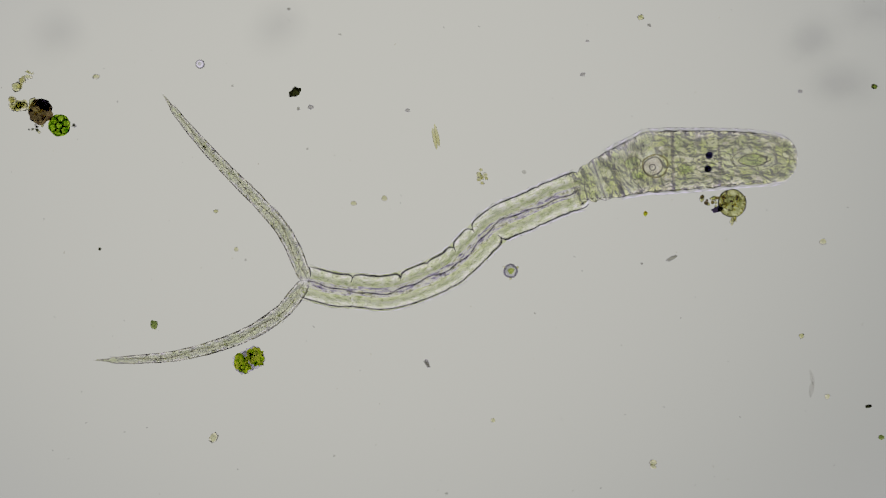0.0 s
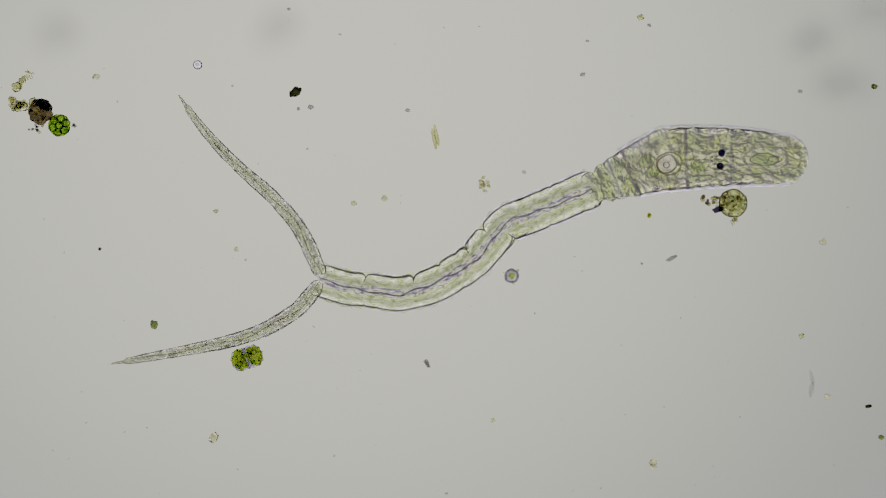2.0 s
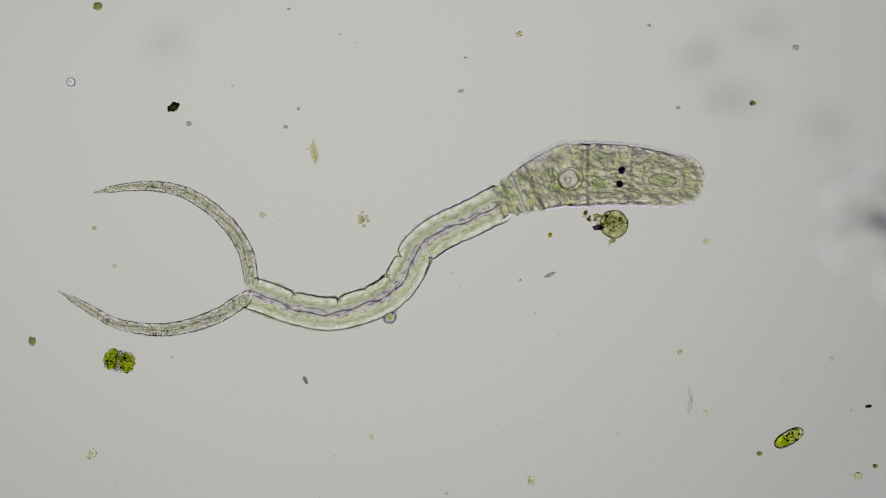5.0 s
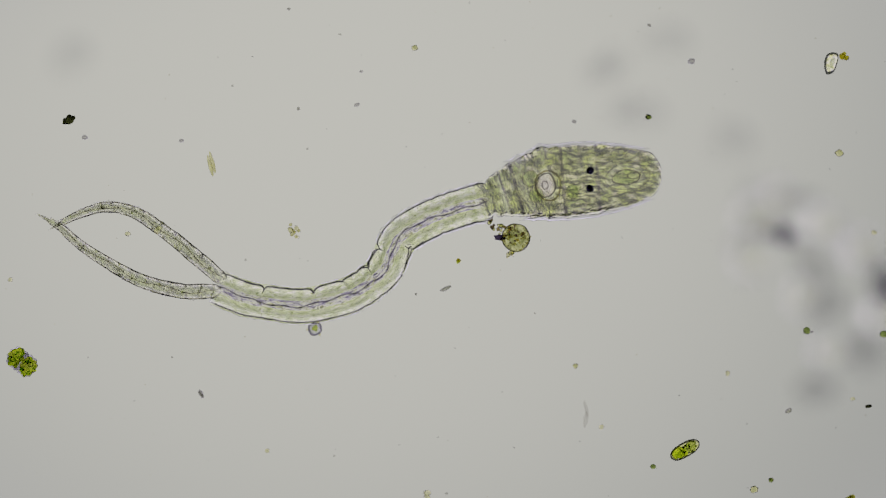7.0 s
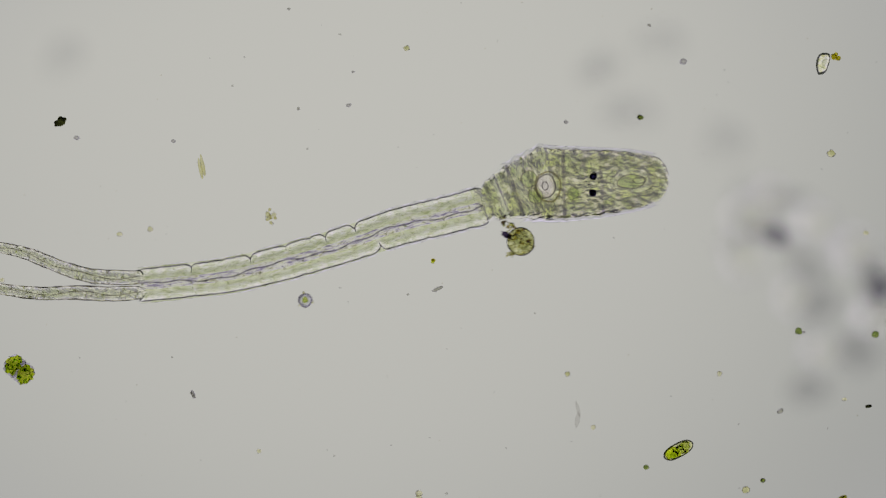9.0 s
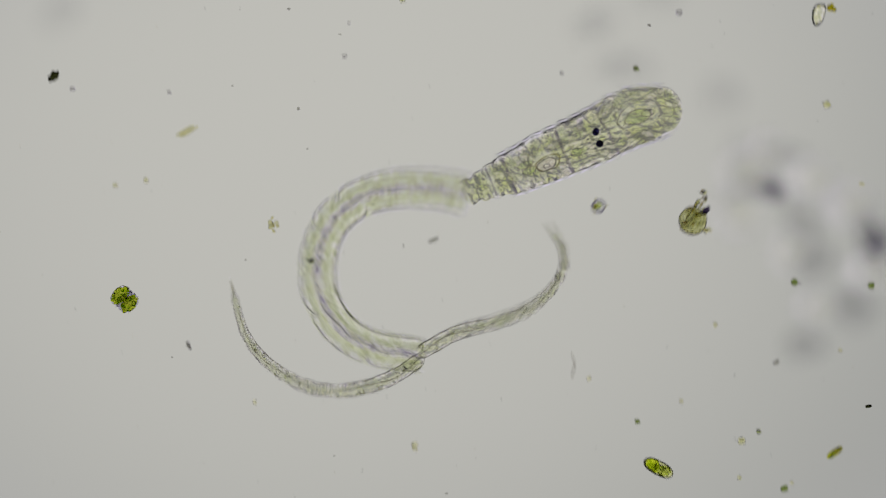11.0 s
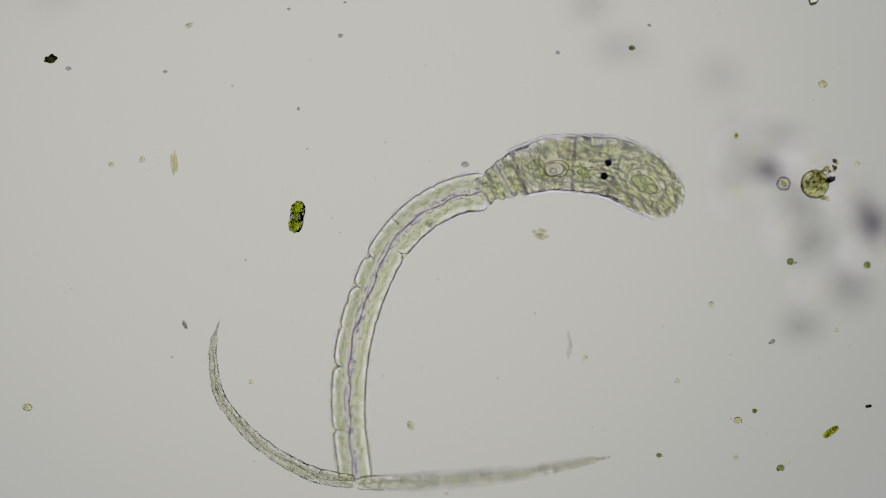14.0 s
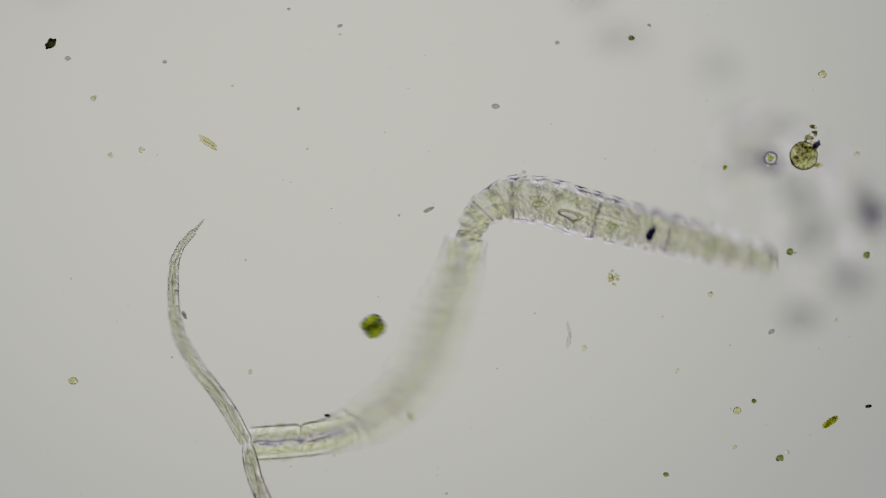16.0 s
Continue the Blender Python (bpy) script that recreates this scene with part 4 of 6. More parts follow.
drift(OLIVE, [(0, 1296, 360, 170), (1.5, 1297, 360, 170), (3.5, 1297, 358, 168), (4.0, 1130, 380, 165), (4.3, 1074, 388, 162), (4.7, 1084, 396, 160), (7, 913, 421, 147), (8, 886, 432, 130), (8.7, 897, 429, 130), (9.4, 990, 428, 112), (10.1, 1100, 430, 95),
                     (10.8, 1203, 430, 75), (11, 1226, 391, 70), (11.5, 1305, 352, 58), (12, 1343, 360, 52), (12.5, 1380, 355, 50), (13, 1398, 350, 50), (13.5, 1420, 337, 50), (14, 1442, 326, 48),
                     (14.5, 1464, 320, 48), (15, 1466, 328, 52), (15.5, 1450, 285, 60), (16, 1422, 276, 72)], 0.022, 0.034)


def vesicle():
    ob = tagged(part("vesicle", lump(12, 12, 8, 0.04, 3, 1.5, 3), M_CLEAR), "small clear round vesicle with a violet rim and yellow granules", "cell")
    organ("rim", ob, 0, 0, 11, 11, 2, None, M_VIOLET_RIM, "violet-grey rim", 21, 2.0)
    for k in range(3):
        a = 0.5 + 2.1 * k
        part("granule", lump(2.8, 2.6, 2.6, 0.2, 3 + k, 1.5, 2, (13.5 * math.cos(a), 13.5 * math.sin(a), 2)), M_PALE, ob)
    part("nucleus", lump(5.5, 5, 3, 0.2, 9, 1.5, 3, (0.5, 0.5, 6)), M_LIME, ob, "yellowish core")
    return ob


drift(vesicle(), [(0, 904, 480, 0), (1.5, 904, 486, 10), (3.5, 914, 507, 20), (4.7, 690, 560, 20), (7, 557, 582, 40), (8, 518, 559, 60), (8.7, 523, 544, 70), (11, 1060, 365, 90), (11.5, 1165, 368, 90), (12, 1239, 383, 100),
                  (12.5, 1300, 376, 100), (13, 1333, 365, 100), (13.5, 1364, 342, 100), (14, 1388, 325, 100), (14.5, 1410, 317, 100), (15, 1411, 328, 100), (15.5, 1395, 290, 100), (16, 1365, 280, 100)], 0.01)


def needle_pair():
    ob = tagged(new("diatom_pair"), "pair of thin pale yellow needle-shaped diatoms", "diatom")
    for k, (dx, dy, n) in enumerate(((-2, 2.6, 20), (3, -2.6, 19))):
        def shape(x, n=n):
            w = 3.4 * math.sqrt(max(0.03, 1 - (x / n) ** 2))
            return w, w * 0.8
        t = tube("needle", -n, n, shape, M_YELLOW, ob, 30 * k, 12, 13)
        t.matrix_basis = pose(dx * U, dy * U, 0)
    return ob


drift(needle_pair(), [(0, 771, 242, -78), (3.5, 768, 240, -78), (7, 373, 290, -75), (8, 346, 296, -75), (8.7, 356, 296, -75), (11, 330, 232, -150), (11.5, 320, 207, -148), (12, 314, 221, -130), (12.5, 303, 242, -120),
                      (13, 303, 253, -110), (13.5, 305, 262, -100), (14, 307, 287, -85), (14.5, 307, 289, -38), (15, 314, 293, -38), (15.5, 369, 266, -45), (16, 367, 252, -33)], 0.008)
drift(clump("detritus_clump", 10, 5, 6, 3.8, (M_CRUMB, M_CRUMB, M_PALE), "crumbly yellowish clump of detritus", "detritus", 61),
      [(0, 855, 317, 0), (1.5, 857, 326, 0), (3.5, 862, 348, 0), (4.7, 645, 392, 0), (7, 523, 412, 20), (8, 477, 405, 0), (8.7, 480, 389, 0), (11, 485, 402, 0), (11.5, 570, 470, 0), (12, 728, 510, 40), (12.5, 762, 414, 60),
       (13, 780, 475, 60), (13.5, 894, 425, 90), (14, 962, 415, 60), (14.5, 1100, 455, 60), (15, 1035, 460, 30), (15.5, 1061, 486, 30), (16, 1088, 496, 0)], 0.008)
drift(clump("detritus_crumbs", 4, 2.5, 5, 3, (M_AMBER, M_LIME), "two small olive crumbs in the water", "detritus", 62),
      [(0, 1142, 376, 0), (1.5, 1146, 380, 0), (3.5, 1161, 373, 0), (7, 810, 460, 0), (8, 762, 467, 0), (8.7, 757, 463, 0), (11, 1053, 364, 0), (12.5, 1266, 293, 0), (13.5, 1294, 250, 0), (14, 1303, 238, 0), (15, 1322, 242, 0),
       (15.5, 1303, 290, 0), (16, 1283, 294, 0)], 0.006)
drift(tagged(part("droplet", lump(8, 8, 6, 0.03, 2, 1.5, 3), M_DROP), "tiny bright round droplet", "droplet"), [(0, 353, 113, 0), (3.5, 343, 113, 0), (16, -150, 30, 0)], 0.006)


def oval_diatom(length, width, label, wall):
    """A capsule with rounded ends: a long green lobe fills one end, a short pale one the other."""
    ob = tagged(new("oval_diatom"), label, "diatom")

    def shape(x, n=length, w=width):
        k = math.sqrt(max(0.01, 1 - abs(x / n) ** 2.7))
        return w * k, w * 0.75 * k
    wall_part = tube("cell_wall", -length * 0.995, length * 0.995, shape, wall, ob, 40, 24, 25, True, 0.03, "thin clear cell wall")
    part("chloroplast", lump(length * 0.46, width * 0.72, width * 0.5, 0.2, 8, 2.0, 4, (-length * 0.40, 0, 0)), M_GREEN, wall_part, "dense green lobe")
    part("chloroplast", lump(length * 0.40, width * 0.66, width * 0.45, 0.2, 9, 2.0, 4, (length * 0.36, 0, 0)), M_LIME if length > 20 else M_OLIVE, wall_part, "pale yellow-green lobe")
    if length > 20:
        beads("granules", 26, (length * 0.42, width * 0.6, width * 0.4), (0.8, 2.0), M_DIATOM_BITS, wall_part, 91, 1.3, "dark olive granules")
    return ob


drift(oval_diatom(29, 13, "long capsule-shaped green diatom with a clear end", M_CAPSULE), [(0, 1614, 747, 30), (4.7, 1400, 775, 30), (7, 1213, 797, 30), (8, 1191, 800, 30), (8.7, 1201, 798, 30), (11, 1166, 829, -28), (11.5, 1138, 851, -32), (12, 1110, 880, -30),
                                                                           (13, 1100, 930, -30), (16, 1095, 930, -30)], 0.012)
rests(oval_diatom(17, 6, "small olive-yellow rod-shaped diatom", M_ROD), 11.5, 1472, 766, 6, 35)


def crystal():
    bm = bmesh.new()
    bmesh.ops.create_icosphere(bm, subdivisions=4, radius=1.0)
    for v in bm.verts:
        # A blunt block, wider at one end, with knocked-off corners.
        x, y, z = (math.copysign(abs(c) ** 0.80, c) for c in v.co)
        k = 1 + 0.10 * noise.noise(v.co * 1.3 + Vector((4.0, 1.0, 2.0)))
        v.co = Vector(((x * (11.5 + 3.0 * y) + y * 3.5) * k, y * 19.5 * k, z * 14)) * U
    ob = tagged(part("crystal", bm, M_CRYSTAL), "clear angular sand crystal with dark edges and a yellow-brown crumb", "crystal")
    for k, (x, y, r) in enumerate(((20, 13, 5.5), (27, 10, 4.5), (23, 17, 3.5))):
        part("crumb", lump(r, r * 0.9, 4, 0.25, 5 + k, 2, 3, (x, y, 0)), M_AMBER, ob, "yellow-brown crumb")
    return ob


rests(crystal(), 7.0, 1472, 112, 10, 0)

# Small grains: seconds, eyepiece position, half-length, half-width, heading, material, label.
def grain(t, x, y, a, b, turn, mat, label):
    rests(tagged(part("grain", lump(a, b, min(a, b) * 0.7, 0.18, x * 0.1, 1.7, 3), mat), label + " on the slide", "grain"), t, x, y, min(a, b) * 0.6, turn)


grain(0, 271, 575, 6, 8, 10, M_DEEP, "small dark green grain")
grain(4.5, 175, 8, 8, 7, 0, M_DEEP, "dark green grain")
grain(0, 377, 776, 9, 7, 60, M_PALE, "small pale olive grain")
grain(0, 1438, 690, 4, 15, -8, M_VEIL, "thin grey streak of detritus")
grain(0, 1190, 457, 10, 3.5, 25, M_SHARD, "grey streak of detritus")
grain(0, 680, 351, 5, 5, 0, M_PALE, "round yellow grain")
grain(0, 381, 374, 4, 3, 0, M_OLIVE, "tiny olive grain")
grain(0, 175, 441, 2.5, 2.5, 0, M_BLACK, "tiny black speck")
grain(0, 1135, 30, 5, 5, 0, M_OLIVE, "round yellow-green grain")
grain(0, 1550, 153, 5, 4, 0, M_DEEP, "small dark green grain")
grain(0, 1418, 161, 4, 3, 0, M_GREY, "small grey grain")
grain(0, 168, 135, 6, 4, 0, M_PALE, "faint yellowish grain")
grain(0, 873, 745, 4, 4, 0, M_PALE, "tiny olive grain")
grain(0, 1157, 827, 6, 4, -20, M_PALE, "faint yellowish grain")
grain(0, 417, 442, 4, 4, 0, M_PALE, "faint yellowish grain")
grain(0, 1032, 131, 5, 3, 20, M_GREY, "faint grey grain")
grain(0, 1040, 72, 3, 2, 0, M_GREY, "faint grey grain")
grain(0, 1137, 467, 2, 2, 0, M_SHARD, "tiny dark speck")
grain(7, 1225, 108, 6, 5, 0, M_GREY, "grey grain")
grain(7, 1147, 206, 4, 4, 0, M_OLIVE, "tiny olive grain")
grain(7, 1487, 271, 7, 6, 0, M_OLIVE, "pale olive grain")
grain(7, 1430, 586, 6, 6, 0, M_DEEP, "small dark green ring-shaped cell")
grain(7, 1566, 592, 6, 6, 0, M_DEEP, "small dark green grain")
grain(7, 1397, 728, 6, 4, 30, M_SHARD, "small dark irregular grain")
grain(7, 1336, 868, 7, 6, 20, M_OLIVE, "olive grain")
grain(7, 1367, 850, 4, 3, 0, M_OLIVE, "tiny olive grain")
grain(7, 1038, 725, 3, 15, 15, M_VEIL, "faint grey thread")
grain(7, 148, 243, 5, 4, 0, M_GREY, "small grey grain")
grain(7, 320, 249, 4, 3, 0, M_GREY, "small grey grain")
grain(7, 355, 698, 3, 8, 20, M_GREY, "short grey splinter")
grain(11.5, 1383, 830, 7, 6, 30, M_DEEP, "dark olive grain")
grain(11.5, 1396, 820, 4, 3, 0, M_PALE, "tiny yellow grain")
grain(11.5, 1200, 675, 4, 4, 0, M_PALE, "round yellow grain")
grain(11.5, 1303, 811, 4, 3, 0, M_OLIVE, "tiny olive grain")
grain(11.5, 1410, 466, 3, 2, 0, M_GREY, "tiny grey grain")
grain(11.5, 1520, 290, 5, 4, 0, M_PALE, "faint yellowish grain")
grain(11.5, 195, 292, 5, 4, 0, M_PALE, "faint yellowish grain")
grain(11.5, 1482, 585, 4, 3, 0, M_PALE, "tiny yellow grain")
grain(13, 327, 577, 7, 2.5, -50, M_SHARD, "short dark splinter")
grain(12, 1337, 729, 4, 4, 0, M_DEEP, "small dark green grain")
grain(12, 1036, 635, 4.5, 4.5, 0, M_PALE, "round yellow grain")
grain(12, 1260, 540, 4, 5, 0, M_PALE, "round yellow grain")
grain(11.5, 727, 752, 6, 5, 0, M_PALE, "faint yellowish grain")

drift(tagged(part("grain", lump(5, 4, 3, 0.2, 5, 1.7, 3), M_DEEP), "small dark olive grain drifting over the slide", "grain"),
      [(0, 1562, 775, 0), (4.7, 1349, 803, 0), (7, 1157, 827, 0), (8, 1135, 831, 0), (8.7, 1144, 830, 0), (10.8, 1142, 801, 0), (11, 1129, 747, 0), (11.5, 1122, 735, 0), (12, 1119, 749, 0), (12.5, 1121, 770, 0), (13, 1131, 787, 0), (13.5, 1150, 793, 0), (14, 1168, 807, 0), (14.5, 1164, 846, 0), (15, 1166, 843, 0), (15.5, 1173, 846, 0), (16, 1180, 841, 0)], 0.004)
drift(tagged(part("grain", lump(6, 4, 4, 0.3, 15, 1.7, 2), M_BLACK), "small black grain stuck to the tail", "grain"),
      [(0, 200, 980, 0), (4.7, -10, 1000, 0), (8.7, -80, 800, 0), (10.8, 560, 520, 0), (11.5, 505, 428, -10), (12, 418, 592, -40), (12.5, 524, 720, -40), (13, 495, 692, -80), (13.5, 566, 714, 90), (14, 592, 683, 80), (14.5, 484, 602, 60), (15, 510, 528, 80), (15.5, 515, 682, 20), (16, 580, 737, -20)], 0.03)

for a, b, mat, label, rows in (
        (7, 5, M_GREY, "grey grain drifting in the water", [(0, 1200, -300), (8.7, 780, -100), (13, 760, -40), (13.5, 800, 330), (14, 823, 291), (14.5, 882, 234), (15, 890, 183), (15.5, 882, 193), (16, 877, 188)]),
        (4.5, 4.5, M_OLIVE, "round yellow-green grain drifting in the water", [(0, 1420, 595), (3.5, 1418, 593), (4.7, 1207, 623), (8.7, 1004, 651), (11, 1010, 900), (16, 1010, 960)]),
        (6, 5, M_PALE, "faint yellowish grain drifting in the water", [(0, 1458, 428), (3.5, 1456, 426), (4.7, 1245, 456), (6.8, 1400, -60), (16, 1400, -60)]),
        (5, 4, M_OLIVE, "tiny olive grain drifting in the water", [(0, 900, -120), (12.5, 480, -70), (13.5, 460, 3), (14, 333, 44), (14.5, 228, 150), (15, 210, 197), (15.5, 205, 113), (16, 164, 173)]),
        (8, 6, M_OLIVE, "pale olive grain drifting in the water", [(0, 420, 960), (8.7, -60, 900), (13, -20, 730), (13.5, 25, 720), (14, 47, 722), (14.5, 68, 727), (15, 78, 713), (15.5, 119, 690), (16, 128, 675)])):
    drift(tagged(part("grain", lump(a, b, b * 0.7, 0.15, a + b, 1.7, 3), mat), label, "grain"), [(t, x, y, 0) for t, x, y in rows], 0.006)

# Specks on the glass of the eyepiece: they stay put while the slide moves.
SPECKS = [(510, 15, 3, 2), (410, 151, 2.2, 2), (1150, 44, 3, 3), (527, 192, 3, 3), (1539, 720, 6, 3), (928, 304, 4, 4), (303, 633, 2, 2), (591, 808, 2, 2), (947, 555, 2, 2), (790, 875, 3, 2), (543, 263, 2, 2), (601, 60, 3, 2), (434, 460, 2, 2)]
FIXED = []
for x, y, a, b in SPECKS:
    sp = tagged(part("dust_speck", lump(a, b, 2, 0.2, x * 0.3, 1.7, 2), (M_BLACK if x == 1539 else M_SHARD) if x in (510, 527, 1539, 1150) else M_FLECK_GREY), "tiny dark dust speck on the glass", "dust speck", "dust on the eyepiece")
    FIXED.append((sp, x, y))

# Dirt and added halo lenses under the slide, out of focus: seconds, position, half-axes, material.
def smudge(k, t, x, y, a, b, mat, depth=1260, high=8, label="blurred grey smudge of dirt under the slide"):
    sm = tagged(part("dirt_or_lens", lump(a, b, high, 0.25, k + 3.5, 1.1, 3), mat), label, "smudge")
    # Seen from above through the slide, towards the edge of the view.
    wide = (FOCUS_Z + depth * U) / (EYE_Z - FOCUS_Z)
    rests(sm, t, x + (x - 784) * wide, y + (y - 441) * wide, -depth)


smudge(0, 7, 1390, 420, 17, 20, M_SMEAR_DARK, 900)
smudge(23, 7, 1376, 408, 26, 14, M_SMEAR, 900)
smudge(1, 7, 1372, 400, 24, 20, M_SMEAR)
smudge(2, 7, 1340, 412, 26, 14, M_SMEAR)
smudge(3, 7, 1405, 352, 44, 14, M_SMEAR)
smudge(4, 7, 1445, 478, 36, 26, M_SMEAR)
smudge(5, 7, 1462, 545, 34, 46, M_SMEAR)
smudge(6, 7, 1572, 508, 16, 26, M_SMEAR_DARK, 900)
smudge(24, 7, 1556, 498, 22, 40, M_SMEAR, 900)
smudge(7, 7, 1570, 520, 30, 44, M_SMEAR)
smudge(8, 7, 1545, 470, 40, 34, M_FAINT)
smudge(9, 7, 1530, 625, 44, 34, M_SMEAR)
smudge(10, 7, 1490, 425, 30, 22, M_FAINT)
smudge(11, 7, 1440, 690, 38, 28, M_SMEAR)
smudge(12, 7, 1420, 440, 14, 30, M_SMEAR)
smudge(13, 7, 1060, 130, 34, 28, M_FAINT)
smudge(14, 7, 1105, 195, 36, 24, M_FAINT)
smudge(15, 7, 1180, 70, 44, 32, M_FAINT)
smudge(16, 7, 1290, 250, 40, 40, M_FAINT)
smudge(17, 7, 1325, 335, 20, 30, M_FAINT)
smudge(18, 0, 98, 62, 40, 36, M_FAINT)
smudge(19, 0, 490, 52, 40, 36, M_FAINT)
smudge(20, 0, 1445, 70, 34, 34, M_FAINT)
smudge(21, 0, 1500, 150, 44, 36, M_FAINT)


# Lens lumps added to bend lamp light into pale halos round the dirt.
for k, (x, y, a, b) in enumerate(((1342, 381, 42, 36), (1322, 452, 34, 38), (1450, 396, 38, 32), (1560, 556, 40, 34), (1414, 522, 28, 30), (1520, 436, 40, 34), (1462, 620, 32, 26), (1375, 350, 30, 26))):
    smudge(40 + k, 7, x, y, a, b, M_LENS, 1260, 18, "blurred lens lump added for the bright halos round the dirt")


def fine_dust():
    """Countless faint motes all over the slide."""
    rng = random.Random(4)
    bm = bmesh.new()
    for k in range(230):
        r = rng.uniform(0.6, 1.5)
        lump(r * rng.uniform(1, 1.8), r, r * 0.6, 0.2, k, 1.5, 1, (rng.uniform(-900, 1350), rng.uniform(-620, 620), r), rng.uniform(0, 180), bm)
    return tagged(part("fine_dust", bm, M_MOTE), "faint fine motes scattered in the water film", "dust", kind="stuff")


rests(fine_dust(), 0, 784, 441, 0)


def roll_of(ob, t):
    """Turns of a drifting thing about its own length and across it."""
    if ob is DESMID:
        # It shows its narrow side, or one end, while it is swept along.
        return 62.0 * (11.9 < t < 12.1 or 12.9 < t < 13.1 or 13.4 < t < 14.45 or 15.3 < t < 15.6), 52.0 * (t > 15.65) + 40.0 * (10.5 < t < 11.6 or 14.9 < t < 15.2)
    if ob is OLIVE:
        return float(np.interp(t, (8.7, 9.4, 10.1, 10.8), (0, 60, 120, 180))), 0.0
    return 0.0, 0.0


def motions():
    for sp, x, y in FIXED:
        walk(sp, [(t, pose(*place(t, x, y), 0.002)) for t in TIMES])
    walk(condenser, [(t, over(t, -40.0)) for t in TIMES])
    for ob, rows, z, late in MOVES:
        walk(ob, [(t, pose(*place(t, x, y), z if t < 10 else late, *roll_of(ob, t), turn)) for t, x, y, turn in rows])
    # The larva rests, then glides, then swims with lashing tail.
    swim(0.0, [(1018, 335), (1060, 319), (1145, 290), (1230, 284), (1320, 281), (1410, 284)],
         [(1022, 337), (1012, 341), (974, 355), (932, 375), (889, 393), (858, 417), (826, 449), (795, 476), (753, 497), (710, 512), (674, 518), (632, 515), (595, 513), (546, 501)],
         [(540, 490), (505, 415), (455, 355), (400, 300), (345, 240), (308, 195), (287, 165)],
         [(537, 505), (500, 550), (450, 585), (390, 610), (310, 630), (230, 637), (165, 638)], (29, 43, 53, 50, 45, 38))
    swim(1.0, [(1036, 336), (1080, 318), (1160, 288), (1245, 282), (1335, 279), (1422, 283)],
         [(1034, 336), (996, 351), (958, 368), (920, 384), (884, 403), (854, 431), (824, 460), (791, 483), (754, 501), (715, 514), (674, 518), (633, 514), (592, 510), (552, 500)],
         [(542, 489), (508, 423), (461, 358), (407, 302), (358, 242), (324, 191), (305, 150)],
         [(540, 505), (505, 548), (455, 585), (395, 610), (310, 628), (235, 636), (168, 637)], (29, 43, 53, 50, 45, 38))
    swim(1.5, [(1042, 333), (1085, 318), (1165, 288), (1250, 280), (1340, 277), (1425, 283)],
         [(1041, 336), (1002, 351), (964, 368), (926, 384), (890, 402), (860, 431), (831, 460), (797, 484), (761, 503), (721, 515), (680, 518), (639, 514), (598, 509), (558, 499)],
         [(554, 483), (521, 418), (471, 353), (416, 298), (367, 242), (333, 196), (312, 153)],
         [(550, 504), (513, 545), (463, 582), (399, 608), (320, 629), (250, 638), (183, 646)], (29, 43, 53, 50, 45, 38))
    swim(2.0, [(1048, 335), (1092, 316), (1170, 286), (1250, 279), (1335, 279), (1428, 287)],
         [(1044, 336), (1016, 347), (974, 365), (937, 381), (900, 396), (868, 428), (837, 462), (797, 489), (765, 506), (728, 516), (700, 520), (652, 514), (614, 510), (568, 497)],
         [(567, 483), (531, 408), (481, 348), (427, 300), (378, 250), (342, 206), (314, 165)],
         [(563, 505), (525, 548), (470, 582), (410, 603), (330, 620), (250, 635), (193, 645)], (29, 43, 53, 50, 45, 38))
    swim(2.5, [(1053, 333), (1093, 316), (1173, 285), (1250, 279), (1330, 279), (1432, 291)],
         [(1052, 336), (1016, 351), (980, 368), (944, 385), (911, 406), (885, 436), (859, 466), (827, 488), (791, 506), (753, 518), (714, 521), (675, 516), (636, 509), (598, 497)],
         [(590, 482), (560, 410), (515, 350), (460, 300), (410, 260), (365, 225), (328, 200)],
         [(585, 505), (550, 545), (495, 575), (430, 592), (350, 600), (280, 607), (220, 612)], (29, 43, 53, 50, 45, 38))
    swim(3.0, [(1058, 333), (1097, 315), (1177, 283), (1250, 279), (1325, 280), (1436, 298)],
         [(1061, 336), (1044, 343), (1016, 355), (974, 378), (947, 393), (925, 413), (908, 438), (888, 466), (847, 493), (816, 508), (786, 518), (752, 524), (710, 519), (674, 514), (628, 497)],
         [(612, 482), (590, 415), (545, 355), (490, 312), (435, 290), (385, 278), (336, 268)],
         [(608, 508), (565, 545), (500, 570), (440, 577), (370, 572), (310, 562), (264, 552)], (29, 43, 53, 50, 45, 38))
    swim(3.5, [(1062, 332), (1100, 313), (1180, 282), (1250, 278), (1320, 281), (1385, 291), (1440, 303)],
         [(1070, 335), (1041, 348), (999, 371), (963, 388), (936, 408), (921, 434), (907, 460), (876, 480), (852, 500), (821, 515), (791, 523), (757, 526), (720, 520), (681, 512), (635, 495)],
         [(630, 485), (610, 420), (570, 370), (520, 335), (460, 315), (400, 306), (337, 306)],
         [(622, 512), (570, 540), (500, 560), (440, 562), (380, 548), (320, 515), (277, 490)], (29, 43, 53, 50, 45, 38))
